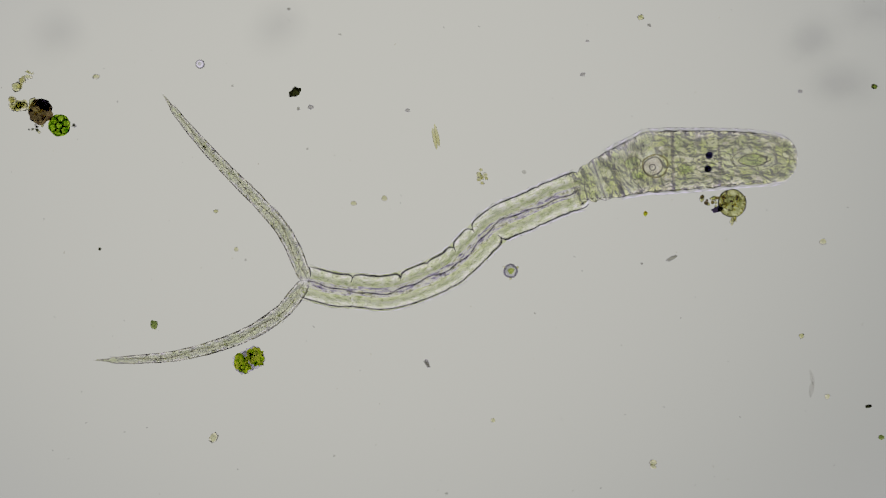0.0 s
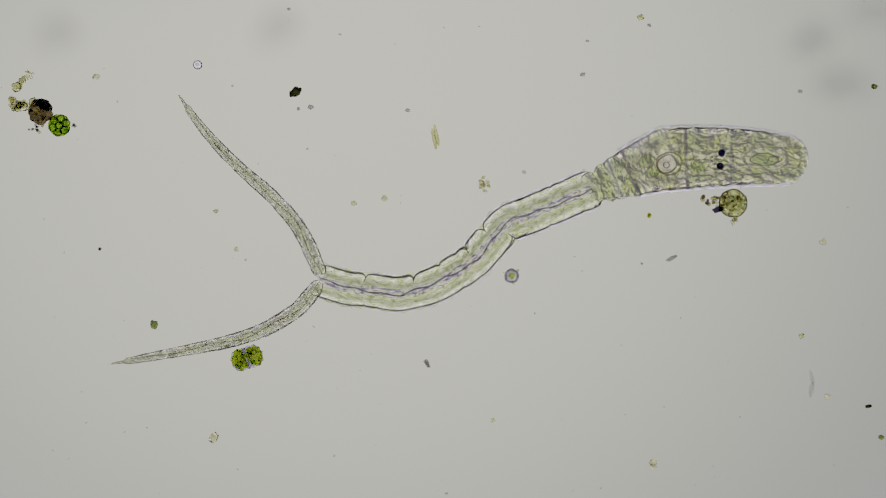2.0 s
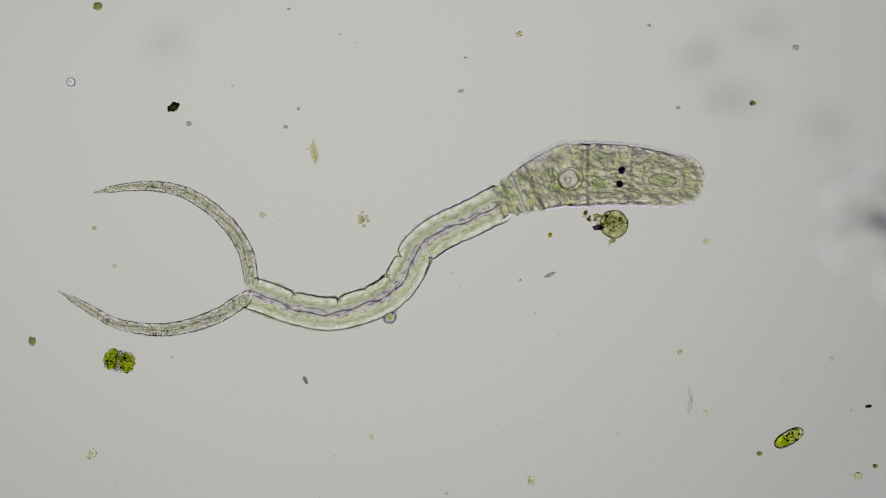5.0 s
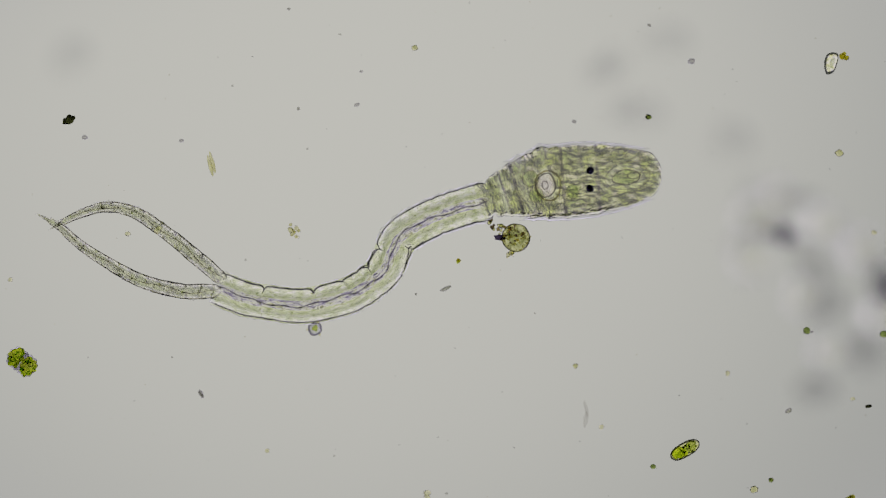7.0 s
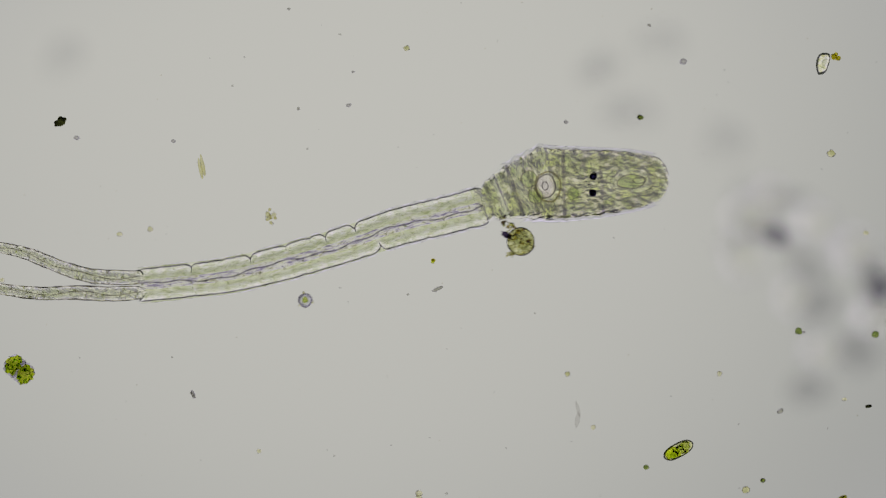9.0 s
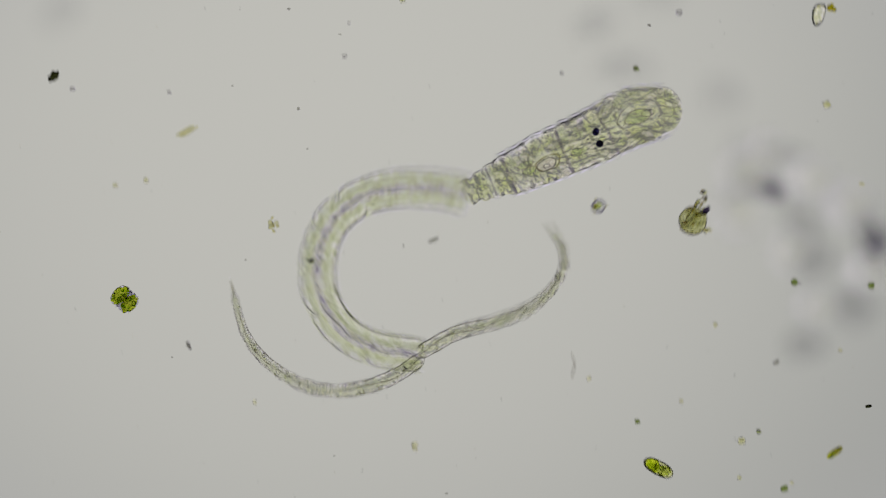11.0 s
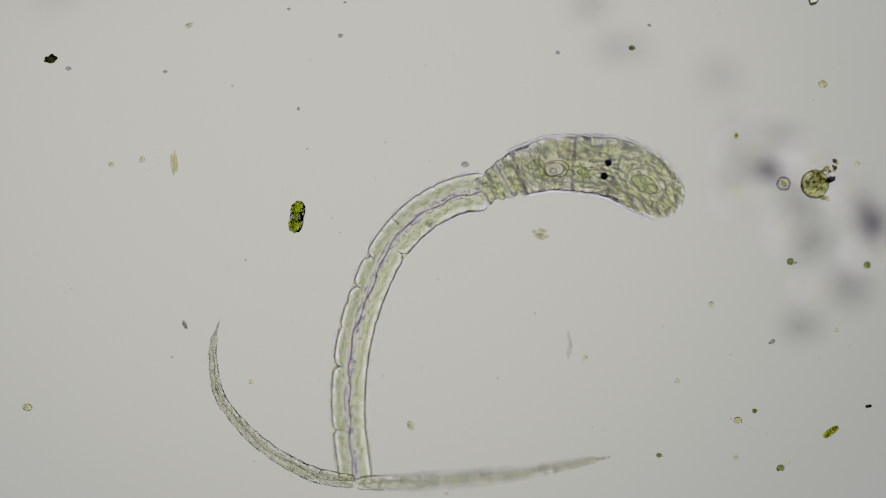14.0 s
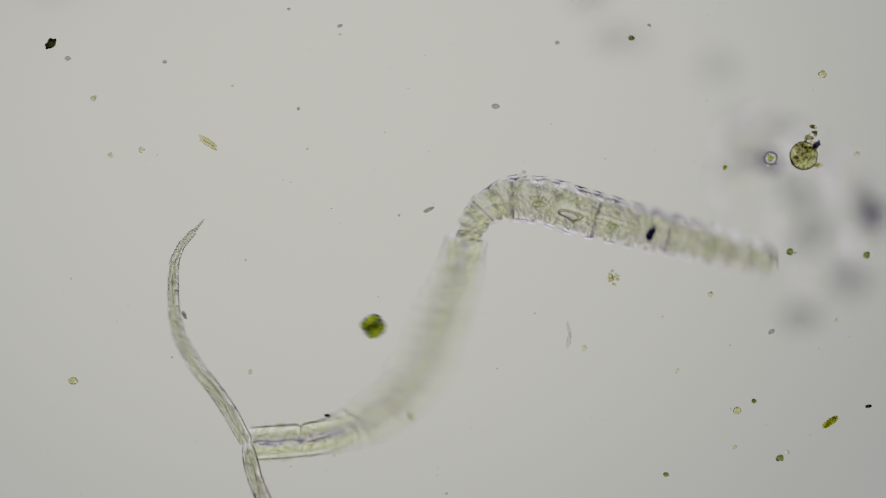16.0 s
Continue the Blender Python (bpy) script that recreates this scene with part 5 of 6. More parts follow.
    swim(3.7, [(1043, 333), (1081, 314), (1161, 283), (1231, 279), (1301, 282), (1366, 292), (1421, 304)],
         [(1053, 336), (1024, 349), (982, 372), (946, 389), (919, 409), (904, 435), (890, 461), (859, 481), (835, 501), (804, 516), (774, 524), (740, 527), (703, 521), (664, 513), (618, 496)],
         [(611, 486), (591, 421), (551, 371), (501, 336), (441, 316), (381, 307), (318, 307)],
         [(603, 513), (551, 541), (481, 561), (421, 563), (361, 549), (301, 516), (258, 491)], (29, 43, 53, 50, 45, 38))
    swim(3.9, [(986, 342), (1024, 323), (1104, 292), (1174, 288), (1244, 291), (1309, 301), (1364, 313)],
         [(996, 345), (967, 358), (925, 381), (889, 398), (862, 418), (847, 444), (833, 470), (802, 490), (778, 510), (747, 525), (717, 533), (683, 536), (646, 530), (607, 522), (561, 505)],
         [(554, 495), (534, 430), (494, 380), (444, 345), (384, 325), (324, 316), (261, 316)],
         [(546, 522), (494, 550), (424, 570), (364, 572), (304, 558), (244, 525), (201, 500)], (29, 43, 53, 50, 45, 38))
    swim(4.0, [(905, 352), (943, 333), (1023, 302), (1093, 298), (1163, 301), (1228, 311), (1283, 323)],
         [(915, 355), (886, 368), (844, 391), (808, 408), (781, 428), (766, 454), (752, 480), (721, 500), (697, 520), (666, 535), (636, 543), (602, 546), (565, 540), (526, 532), (480, 515)],
         [(473, 505), (453, 440), (413, 390), (363, 355), (303, 335), (243, 326), (180, 326)],
         [(465, 532), (413, 560), (343, 580), (283, 582), (223, 568), (163, 535), (120, 510)], (29, 43, 53, 50, 45, 38))
    swim(4.2, [(857, 360), (895, 341), (975, 310), (1045, 306), (1115, 309), (1180, 319), (1235, 331)],
         [(868, 363), (839, 376), (797, 399), (761, 416), (734, 436), (719, 462), (705, 488), (674, 508), (650, 528), (619, 543), (589, 551), (555, 554), (518, 548), (479, 540), (433, 523)],
         [(425, 513), (405, 448), (365, 398), (315, 363), (255, 343), (195, 334), (132, 334)],
         [(417, 540), (365, 568), (295, 588), (235, 590), (175, 576), (115, 543), (72, 518)], (29, 43, 53, 50, 45, 38))
    swim(4.5, [(872, 358), (905, 344), (980, 313), (1050, 308), (1115, 310), (1180, 318), (1238, 322)],
         [(872, 362), (820, 388), (765, 415), (730, 445), (712, 478), (685, 515), (640, 540), (575, 555), (510, 545), (470, 530), (432, 518)],
         [(440, 500), (428, 440), (395, 390), (345, 350), (290, 330), (225, 328), (157, 338)],
         [(432, 525), (380, 560), (320, 582), (265, 588), (200, 578), (145, 550), (92, 520)], (29, 43, 53, 50, 45, 38))
    swim(4.7, [(873, 359), (906, 345), (981, 314), (1051, 309), (1116, 311), (1181, 319), (1239, 323)],
         [(873, 363), (821, 389), (766, 416), (731, 446), (713, 479), (686, 516), (641, 541), (576, 556), (511, 546), (471, 531), (433, 519)],
         [(441, 501), (429, 441), (396, 391), (346, 351), (291, 331), (226, 329), (158, 339)],
         [(433, 526), (381, 561), (321, 583), (266, 589), (201, 579), (146, 551), (93, 521)], (29, 43, 53, 50, 45, 38))
    swim(7.0, [(858, 355), (900, 341), (950, 328), (1020, 320), (1085, 315), (1167, 306)],
         [(857, 358), (823, 366), (781, 380), (739, 400), (710, 420), (694, 446), (678, 480), (634, 515), (602, 528), (571, 536), (539, 541), (507, 540), (476, 536), (436, 529), (388, 511)],
         [(390, 492), (340, 450), (290, 410), (240, 378), (190, 367), (140, 380), (88, 406)],
         [(380, 515), (320, 515), (250, 497), (190, 465), (140, 432), (105, 402), (65, 379)], (32, 52, 62, 63, 52, 36))
    swim(7.5, [(838, 362), (880, 347), (932, 330), (1000, 325), (1062, 321), (1150, 315)],
         [(838, 367), (780, 385), (715, 408), (670, 428), (640, 455), (600, 488), (540, 515), (460, 530), (380, 533), (292, 522)],
         [(290, 503), (240, 490), (190, 455), (140, 408), (100, 372), (60, 355), (0, 358), (-90, 375)],
         [(290, 533), (230, 520), (150, 495), (90, 460), (40, 425), (0, 390), (-50, 375), (-110, 370)], (34, 55, 62, 58, 50, 38))
    swim(8.0, [(842, 367), (880, 352), (940, 330), (1000, 327), (1060, 324), (1155, 325)],
         [(838, 370), (770, 390), (700, 412), (655, 430), (620, 455), (570, 482), (500, 508), (420, 522), (340, 524), (265, 523)],
         [(262, 503), (210, 495), (165, 475), (120, 445), (70, 408), (30, 387), (-10, 380), (-110, 395)],
         [(262, 535), (200, 525), (130, 512), (80, 495), (40, 468), (0, 447), (-60, 420), (-120, 405)], (34, 55, 62, 58, 50, 38))
    swim(8.5, [(846, 368), (895, 347), (950, 330), (1040, 325), (1100, 321), (1168, 318)],
         [(845, 370), (780, 387), (700, 410), (640, 427), (570, 458), (490, 480), (400, 498), (320, 508), (250, 511)],
         [(248, 498), (200, 498), (150, 490), (100, 475), (50, 450), (0, 430), (-80, 410), (-150, 400)],
         [(248, 522), (190, 527), (130, 523), (70, 515), (0, 510), (-70, 495), (-150, 475)], (34, 55, 62, 58, 50, 38))
    swim(8.7, [(850, 365), (900, 345), (955, 330), (1050, 326), (1110, 322), (1178, 318)],
         [(848, 368), (780, 385), (700, 405), (640, 425), (570, 447), (490, 470), (400, 490), (320, 500), (250, 507)],
         [(247, 493), (200, 493), (150, 488), (100, 472), (50, 452), (0, 440), (-80, 425), (-150, 415)],
         [(247, 520), (190, 522), (130, 520), (70, 521), (0, 513), (-70, 500), (-150, 480)], (34, 55, 62, 58, 50, 38))
    swim(9.6, [(855, 360), (905, 340), (960, 325), (1055, 321), (1115, 317), (1183, 313)],
         [(853, 363), (785, 380), (705, 400), (645, 420), (575, 442), (495, 465), (405, 485), (325, 495), (255, 502)],
         [(252, 488), (205, 488), (155, 483), (105, 467), (55, 447), (5, 435), (-75, 420), (-145, 410)],
         [(252, 515), (195, 517), (135, 515), (75, 516), (5, 508), (-65, 495), (-145, 475)], (34, 55, 62, 58, 50, 38))
    swim(10.0, [(842, 430), (900, 390), (970, 345), (1050, 295), (1120, 240), (1190, 198)],
         [(836, 432), (765, 410), (685, 400), (579, 439), (524, 530), (527, 620), (579, 732)],
         [(570, 742), (473, 702), (397, 620), (373, 515), (412, 439), (464, 399)],
         [(580, 742), (640, 770), (715, 787), (806, 796), (888, 757)], (23, 36, 42, 46, 50, 42))
    swim(10.25, [(853, 415), (905, 370), (975, 325), (1055, 290), (1135, 270), (1217, 255)],
         [(847, 445), (817, 575), (755, 665), (665, 695), (560, 650), (499, 585), (475, 545)],
         [(475, 540), (529, 469), (605, 423), (665, 415), (725, 430), (775, 465)],
         [(475, 550), (462, 620), (485, 695), (545, 787), (665, 825)], (23, 36, 42, 46, 50, 42))
    swim(10.5, [(847, 425), (905, 385), (975, 340), (1055, 290), (1125, 235), (1195, 193)],
         [(841, 427), (770, 405), (690, 395), (584, 434), (529, 525), (532, 615), (584, 727)],
         [(575, 737), (478, 697), (402, 615), (378, 510), (417, 434), (469, 394)],
         [(585, 737), (645, 765), (720, 782), (811, 791), (893, 752)], (23, 36, 42, 46, 50, 42))
    swim(10.8, [(900, 460), (930, 410), (985, 340), (1050, 280), (1120, 230), (1200, 215)],
         [(900, 460), (895, 530), (860, 590), (770, 640), (665, 640), (595, 580), (577, 490), (608, 410)],
         [(608, 405), (700, 400), (780, 420), (840, 480), (845, 540), (825, 590)],
         [(600, 412), (530, 450), (465, 520), (455, 600), (480, 670), (525, 718)], (23, 36, 42, 46, 50, 42))
    swim(10.9, [(848, 370), (900, 325), (970, 280), (1050, 245), (1130, 225), (1212, 210)],
         [(842, 400), (812, 530), (750, 620), (660, 650), (555, 605), (494, 540), (470, 500)],
         [(470, 495), (524, 424), (600, 378), (660, 370), (720, 385), (770, 420)],
         [(470, 505), (457, 575), (480, 650), (540, 742), (660, 780)], (23, 36, 42, 46, 50, 42))
    swim(11.0, [(828, 342), (880, 318), (940, 292), (1000, 265), (1060, 238), (1120, 208), (1205, 190)],
         [(825, 345), (770, 335), (700, 335), (640, 352), (590, 390), (565, 450), (567, 520), (600, 580), (660, 615), (745, 630)],
         [(745, 635), (690, 670), (620, 690), (550, 685), (485, 650), (435, 590), (407, 490)],
         [(745, 625), (810, 590), (880, 570), (940, 545), (985, 500), (995, 450), (965, 390)], (23, 36, 42, 46, 50, 42))
    swim(11.1, [(842, 370), (900, 330), (970, 285), (1050, 235), (1120, 180), (1190, 138)],
         [(836, 372), (765, 350), (685, 340), (579, 379), (524, 470), (527, 560), (579, 672)],
         [(570, 682), (473, 642), (397, 560), (373, 455), (412, 379), (464, 339)],
         [(580, 682), (640, 710), (715, 727), (806, 736), (888, 697)], (23, 36, 42, 46, 50, 42))
    swim(11.2, [(894, 418), (940, 360), (985, 300), (1040, 225), (1085, 165), (1140, 105)],
         [(890, 430), (757, 445), (621, 455), (515, 485), (455, 521), (394, 575)],
         [(394, 570), (340, 520), (330, 460), (375, 390), (440, 345), (515, 320), (600, 340)],
         [(394, 580), (345, 610), (375, 680), (440, 730), (520, 762), (590, 768), (645, 755)], (23, 36, 42, 46, 50, 42))
    swim(11.3, [(836, 424), (890, 360), (950, 305), (1020, 245), (1090, 185), (1165, 135)],
         [(833, 450), (818, 545), (742, 597), (651, 597), (570, 555), (521, 455), (539, 348)],
         [(539, 345), (600, 330), (651, 333), (742, 348), (794, 409), (812, 479)],
         [(535, 350), (455, 409), (394, 500), (388, 575), (455, 658)], (23, 36, 42, 46, 50, 42))
    swim(11.4, [(842, 394), (900, 345), (960, 295), (1030, 235), (1100, 175), (1165, 120)],
         [(836, 396), (776, 392), (670, 379), (548, 409), (473, 485), (442, 575), (464, 636), (503, 690)],
         [(500, 690), (427, 652), (358, 576), (336, 485), (367, 394), (427, 342), (518, 318)],
         [(510, 695), (564, 742), (654, 773), (730, 758), (790, 730)], (23, 36, 42, 46, 50, 42))
    swim(11.5, [(862, 455), (905, 395), (945, 325), (1000, 265), (1060, 200), (1145, 140)],
         [(860, 465), (830, 500), (780, 530), (720, 545), (650, 550), (580, 540), (520, 510), (475, 465), (445, 405), (438, 345)],
         [(440, 335), (500, 325), (570, 328), (640, 340), (700, 365), (745, 405), (775, 455), (780, 500)],
         [(435, 345), (380, 380), (335, 440), (315, 520), (325, 590), (370, 635), (430, 640), (485, 630)], (22, 38, 42, 44, 48, 40))
    swim(11.6, [(749, 291), (879, 267), (939, 249), (1046, 224), (1176, 206)],
         [(742, 288), (652, 279), (582, 327), (558, 424), (561, 545), (576, 652), (567, 752)],
         [(567, 758), (500, 742), (449, 682), (424, 606), (418, 539)],
         [(576, 764), (682, 721), (758, 642), (833, 545), (903, 439), (933, 349)], (23, 36, 42, 46, 50, 42))
    swim(11.7, [(756, 330), (820, 305), (900, 275), (980, 235), (1060, 200), (1150, 180)],
         [(744, 325), (644, 300), (524, 352), (476, 460), (524, 572), (644, 640)],
         [(644, 640), (544, 672), (424, 620), (364, 520), (344, 448)],
         [(644, 640), (744, 600), (844, 552), (892, 480), (864, 432)], (23, 36, 42, 46, 50, 42))
    swim(11.8, [(806, 430), (858, 358), (918, 297), (1009, 236), (1155, 176)],
         [(803, 439), (791, 515), (752, 591), (676, 630), (591, 627), (524, 576), (494, 500), (494, 424)],
         [(500, 418), (555, 379), (630, 370), (706, 394), (761, 455)],
         [(479, 409), (403, 470), (373, 545), (397, 636), (458, 709)], (23, 36, 42, 46, 50, 42))
    swim(11.9, [(724, 242), (806, 242), (927, 233), (1049, 230), (1167, 233)],
         [(715, 249), (661, 333), (642, 455), (630, 561), (579, 636), (503, 691), (436, 721)],
         [(418, 712), (367, 636), (367, 576), (427, 521), (549, 503)],
         [(442, 727), (518, 782), (609, 782), (700, 727), (776, 630), (812, 521)], (20, 33, 42, 48, 50, 40))
    swim(12.0, [(805, 415), (860, 380), (930, 325), (1000, 270), (1060, 220), (1145, 165)],
         [(800, 418), (740, 412), (660, 405), (580, 410), (512, 442), (476, 492), (458, 552), (458, 620), (467, 680), (480, 715)],
         [(480, 722), (420, 695), (365, 645), (330, 580), (322, 500), (340, 430), (390, 385), (475, 362)],
         [(490, 720), (560, 760), (630, 785), (700, 785), (750, 765), (790, 740)], (20, 33, 42, 48, 50, 40))
    swim(12.1, [(788, 530), (849, 455), (909, 364), (985, 273), (1127, 167)],
         [(782, 539), (742, 582), (652, 600), (545, 582), (479, 530), (455, 455), (455, 409)],
         [(461, 406), (576, 394), (667, 418), (727, 470), (742, 530)],
         [(449, 406), (349, 470), (309, 576), (333, 682), (424, 727), (491, 712)], (20, 33, 42, 48, 50, 40))
    swim(12.2, [(746, 333), (827, 303), (918, 279), (1024, 252), (1152, 230)],
         [(736, 327), (661, 318), (585, 358), (539, 439), (539, 530), (579, 636), (661, 691), (706, 712)],
         [(691, 727), (600, 782), (494, 758), (433, 682), (403, 582)],
         [(712, 697), (782, 621), (858, 515), (888, 439), (858, 364)], (20, 33, 42, 48, 50, 40))
    swim(12.3, [(730, 315), (836, 288), (927, 273), (1033, 258), (1146, 242)],
         [(721, 312), (639, 318), (579, 379), (558, 485), (564, 606), (588, 727), (579, 803)],
         [(570, 824), (488, 803), (427, 727), (412, 652), (436, 585)],
         [(588, 824), (691, 788), (761, 697), (806, 561), (815, 439), (776, 349)], (20, 33, 42, 48, 50, 40))
    swim(12.4, [(788, 416), (840, 360), (900, 310), (970, 270), (1040, 235), (1118, 208)],
         [(784, 440), (768, 568), (688, 640), (588, 660), (488, 588), (448, 488)],
         [(448, 480), (470, 440), (528, 416), (628, 416), (728, 468), (760, 528)],
         [(445, 485), (388, 528), (368, 628), (408, 720), (496, 776)], (20, 33, 42, 48, 50, 40))
    swim(12.5, [(735, 318), (800, 300), (860, 290), (930, 275), (1000, 262), (1070, 258), (1145, 262)],
         [(730, 315), (690, 325), (660, 370), (645, 430), (640, 500), (642, 570), (635, 640), (605, 700), (560, 735), (500, 765), (430, 790)],
         [(405, 795), (365, 740), (350, 680), (375, 620), (430, 590), (490, 578), (550, 578)],
         [(415, 805), (460, 840), (530, 862), (600, 862), (670, 840), (740, 795), (790, 720), (825, 620)], (20, 33, 42, 48, 50, 40))
    swim(12.6, [(818, 455), (864, 394), (924, 333), (1015, 258), (1127, 197)],
         [(812, 461), (697, 455), (576, 470), (485, 530), (449, 621), (439, 712), (445, 758)],
         [(433, 758), (358, 703), (309, 621), (303, 530), (349, 455), (455, 418)],
         [(455, 764), (500, 824), (576, 879), (667, 939)], (20, 33, 42, 48, 50, 40))
    swim(12.7, [(812, 424), (858, 370), (933, 303), (1024, 249), (1136, 212)],
         [(809, 430), (767, 530), (691, 621), (600, 646), (509, 615), (433, 545), (388, 491)],
         [(388, 479), (388, 364), (397, 273), (433, 218), (509, 191)],
         [(379, 494), (349, 576), (342, 667), (373, 758), (458, 833)], (25, 42, 47, 53, 52, 40))
    swim(12.8, [(796, 360), (860, 335), (930, 305), (1000, 280), (1070, 262), (1148, 256)],
         [(786, 360), (656, 380), (568, 468), (536, 588), (560, 700), (568, 758)],
         [(568, 760), (456, 728), (368, 640), (316, 548), (304, 496)],
         [(575, 765), (696, 808), (836, 856), (1008, 856)], (25, 42, 47, 53, 52, 40))
    swim(12.9, [(812, 339), (897, 303), (988, 288), (1079, 273), (1170, 267)],
         [(800, 349), (700, 379), (624, 470), (579, 576), (533, 697), (497, 803)],
         [(488, 812), (397, 773), (321, 697), (291, 606), (285, 530), (315, 464)],
         [(509, 818), (624, 864), (730, 873), (821, 849), (912, 794)], (25, 42, 47, 53, 52, 40))
    swim(13.0, [(810, 355), (860, 335), (920, 312), (980, 295), (1050, 280), (1110, 272), (1178, 265)],
         [(808, 362), (762, 375), (706, 405), (648, 455), (606, 524), (575, 592), (548, 662), (517, 732), (480, 802)],
         [(475, 805), (430, 795), (370, 755), (310, 690), (275, 620), (270, 560), (285, 500), (312, 460)],
         [(485, 812), (560, 845), (640, 872), (720, 880), (800, 870), (850, 845), (900, 795)], (25, 42, 47, 53, 52, 42))
    swim(13.1, [(855, 418), (909, 370), (985, 318), (1061, 267), (1167, 218)],
         [(849, 424), (758, 500), (652, 561), (530, 606), (439, 652), (349, 712)],
         [(333, 712), (267, 606), (227, 515), (218, 424), (242, 333), (303, 252)],
         [(358, 727), (424, 803), (515, 873), (636, 924), (758, 939)], (25, 42, 47, 53, 52, 40))
    swim(13.2, [(812, 302), (880, 292), (950, 285), (1020, 282), (1090, 285), (1164, 300)],
         [(805, 300), (704, 268), (616, 308), (576, 428), (556, 548), (584, 628), (664, 680)],
         [(664, 685), (584, 748), (484, 768), (384, 736), (304, 668)],
         [(670, 685), (784, 708), (904, 768), (1004, 856)], (25, 42, 47, 53, 52, 40))
    swim(13.3, [(821, 315), (903, 294), (994, 282), (1085, 297), (1176, 333)],
         [(812, 315), (736, 333), (691, 394), (682, 515), (646, 636), (585, 712), (509, 773)],
         [(494, 773), (418, 712), (358, 636), (342, 561), (373, 494)],
         [(524, 788), (615, 855), (706, 909), (827, 970)], (25, 42, 47, 53, 52, 40))
    swim(13.4, [(882, 424), (927, 364), (988, 303), (1079, 267), (1179, 261)],
         [(876, 436), (861, 530), (806, 636), (715, 682), (624, 661), (558, 576), (524, 491)],
         [(518, 479), (458, 379), (412, 288), (427, 212), (479, 167)],
         [(512, 500), (458, 561), (433, 667), (458, 773), (524, 858)], (25, 42, 47, 53, 52, 40))
    swim(13.5, [(838, 330), (890, 310), (960, 290), (1020, 285), (1080, 298), (1130, 320), (1178, 355)],
         [(832, 328), (780, 342), (720, 377), (670, 437), (637, 510), (614, 590), (606, 670), (608, 740), (612, 825)],
         [(605, 832), (540, 828), (470, 800), (410, 755), (365, 700), (347, 650), (347, 600), (355, 555)],
         [(615, 835), (680, 848), (750, 868), (820, 890), (900, 925), (960, 950)], (25, 40, 45, 52, 53, 44))
    swim(13.6, [(896, 420), (930, 360), (980, 300), (1040, 260), (1110, 250), (1185, 285)],
         [(892, 430), (888, 556), (820, 656), (700, 688), (592, 624), (548, 504)],
         [(548, 500), (480, 416), (380, 296), (348, 188)],
         [(545, 510), (472, 576), (428, 696), (460, 816), (500, 864)], (25, 42, 47, 53, 52, 40))
    swim(13.7, [(849, 349), (909, 297), (1000, 279), (1091, 288), (1197, 339)],
         [(842, 364), (818, 455), (794, 545), (742, 636), (652, 673), (545, 652), (455, 612)],
         [(439, 606), (364, 545), (333, 470), (358, 394), (439, 364)],
         [(439, 621), (455, 712), (500, 794), (576, 879)], (25, 42, 47, 53, 52, 40))
    swim(13.8, [(882, 409), (949, 349), (1024, 303), (1115, 282), (1212, 303)],
         [(873, 412), (767, 409), (661, 439), (591, 500), (570, 591), (591, 682), (639, 752)],
         [(630, 755), (524, 727), (433, 661), (373, 561), (373, 455)],
         [(652, 758), (721, 833), (812, 924), (918, 1000)], (25, 42, 47, 53, 52, 40))
    swim(13.9, [(912, 455), (958, 379), (1033, 318), (1124, 282), (1212, 279)],
         [(906, 461), (776, 470), (639, 500), (558, 576), (527, 667), (539, 773)],
         [(527, 773), (442, 712), (388, 621), (382, 500), (427, 394), (497, 327)],
         [(549, 782), (609, 849), (685, 924), (806, 1000)], (25, 42, 47, 53, 52, 40))
    swim(14.0, [(855, 340), (910, 310), (970, 292), (1030, 292), (1090, 300), (1140, 325), (1198, 370)],
         [(850, 340), (800, 350), (740, 385), (690, 440), (655, 510), (630, 590), (618, 670), (618, 750), (630, 850)],
         [(625, 852), (560, 840), (490, 805), (430, 755), (390, 700), (378, 640), (380, 600), (390, 565)],
         [(635, 855), (720, 853), (800, 848), (880, 843), (960, 832), (1020, 820), (1085, 808)], (25, 40, 45, 50, 53, 44))
    swim(14.1, [(873, 394), (939, 339), (1030, 294), (1121, 288), (1212, 333)],
         [(864, 400), (727, 394), (621, 439), (576, 530), (582, 636), (621, 712), (673, 764)],
         [(661, 767), (545, 767), (439, 712), (379, 621), (370, 515)],
         [(691, 773), (803, 818), (909, 894), (1030, 970)], (25, 42, 47, 53, 52, 40))
    swim(14.2, [(894, 439), (949, 364), (1024, 303), (1115, 279), (1212, 303)],
         [(888, 449), (873, 545), (812, 636), (721, 688), (630, 673), (570, 591), (530, 485)],
         [(524, 473), (524, 364), (555, 258), (661, 197)],
         [(518, 485), (458, 576), (449, 682), (479, 773), (545, 842)], (25, 42, 47, 53, 52, 40))
    swim(14.3, [(891, 491), (958, 409), (1033, 349), (1124, 288), (1218, 267)],
         [(882, 500), (761, 530), (624, 552), (503, 582), (412, 612), (336, 621)],
         [(327, 606), (336, 500), (397, 379), (518, 273), (655, 167)],
         [(327, 621), (345, 712), (412, 803), (518, 870), (655, 924)], (25, 42, 47, 53, 52, 40))
    swim(14.4, [(828, 390), (890, 355), (960, 320), (1040, 300), (1120, 295), (1210, 318)],
         [(818, 394), (676, 416), (568, 496), (536, 616), (616, 768)],
         [(612, 768), (476, 756), (376, 656), (324, 528)],
         [(620, 772), (736, 796), (896, 784), (1016, 716)], (25, 42, 47, 53, 52, 40))
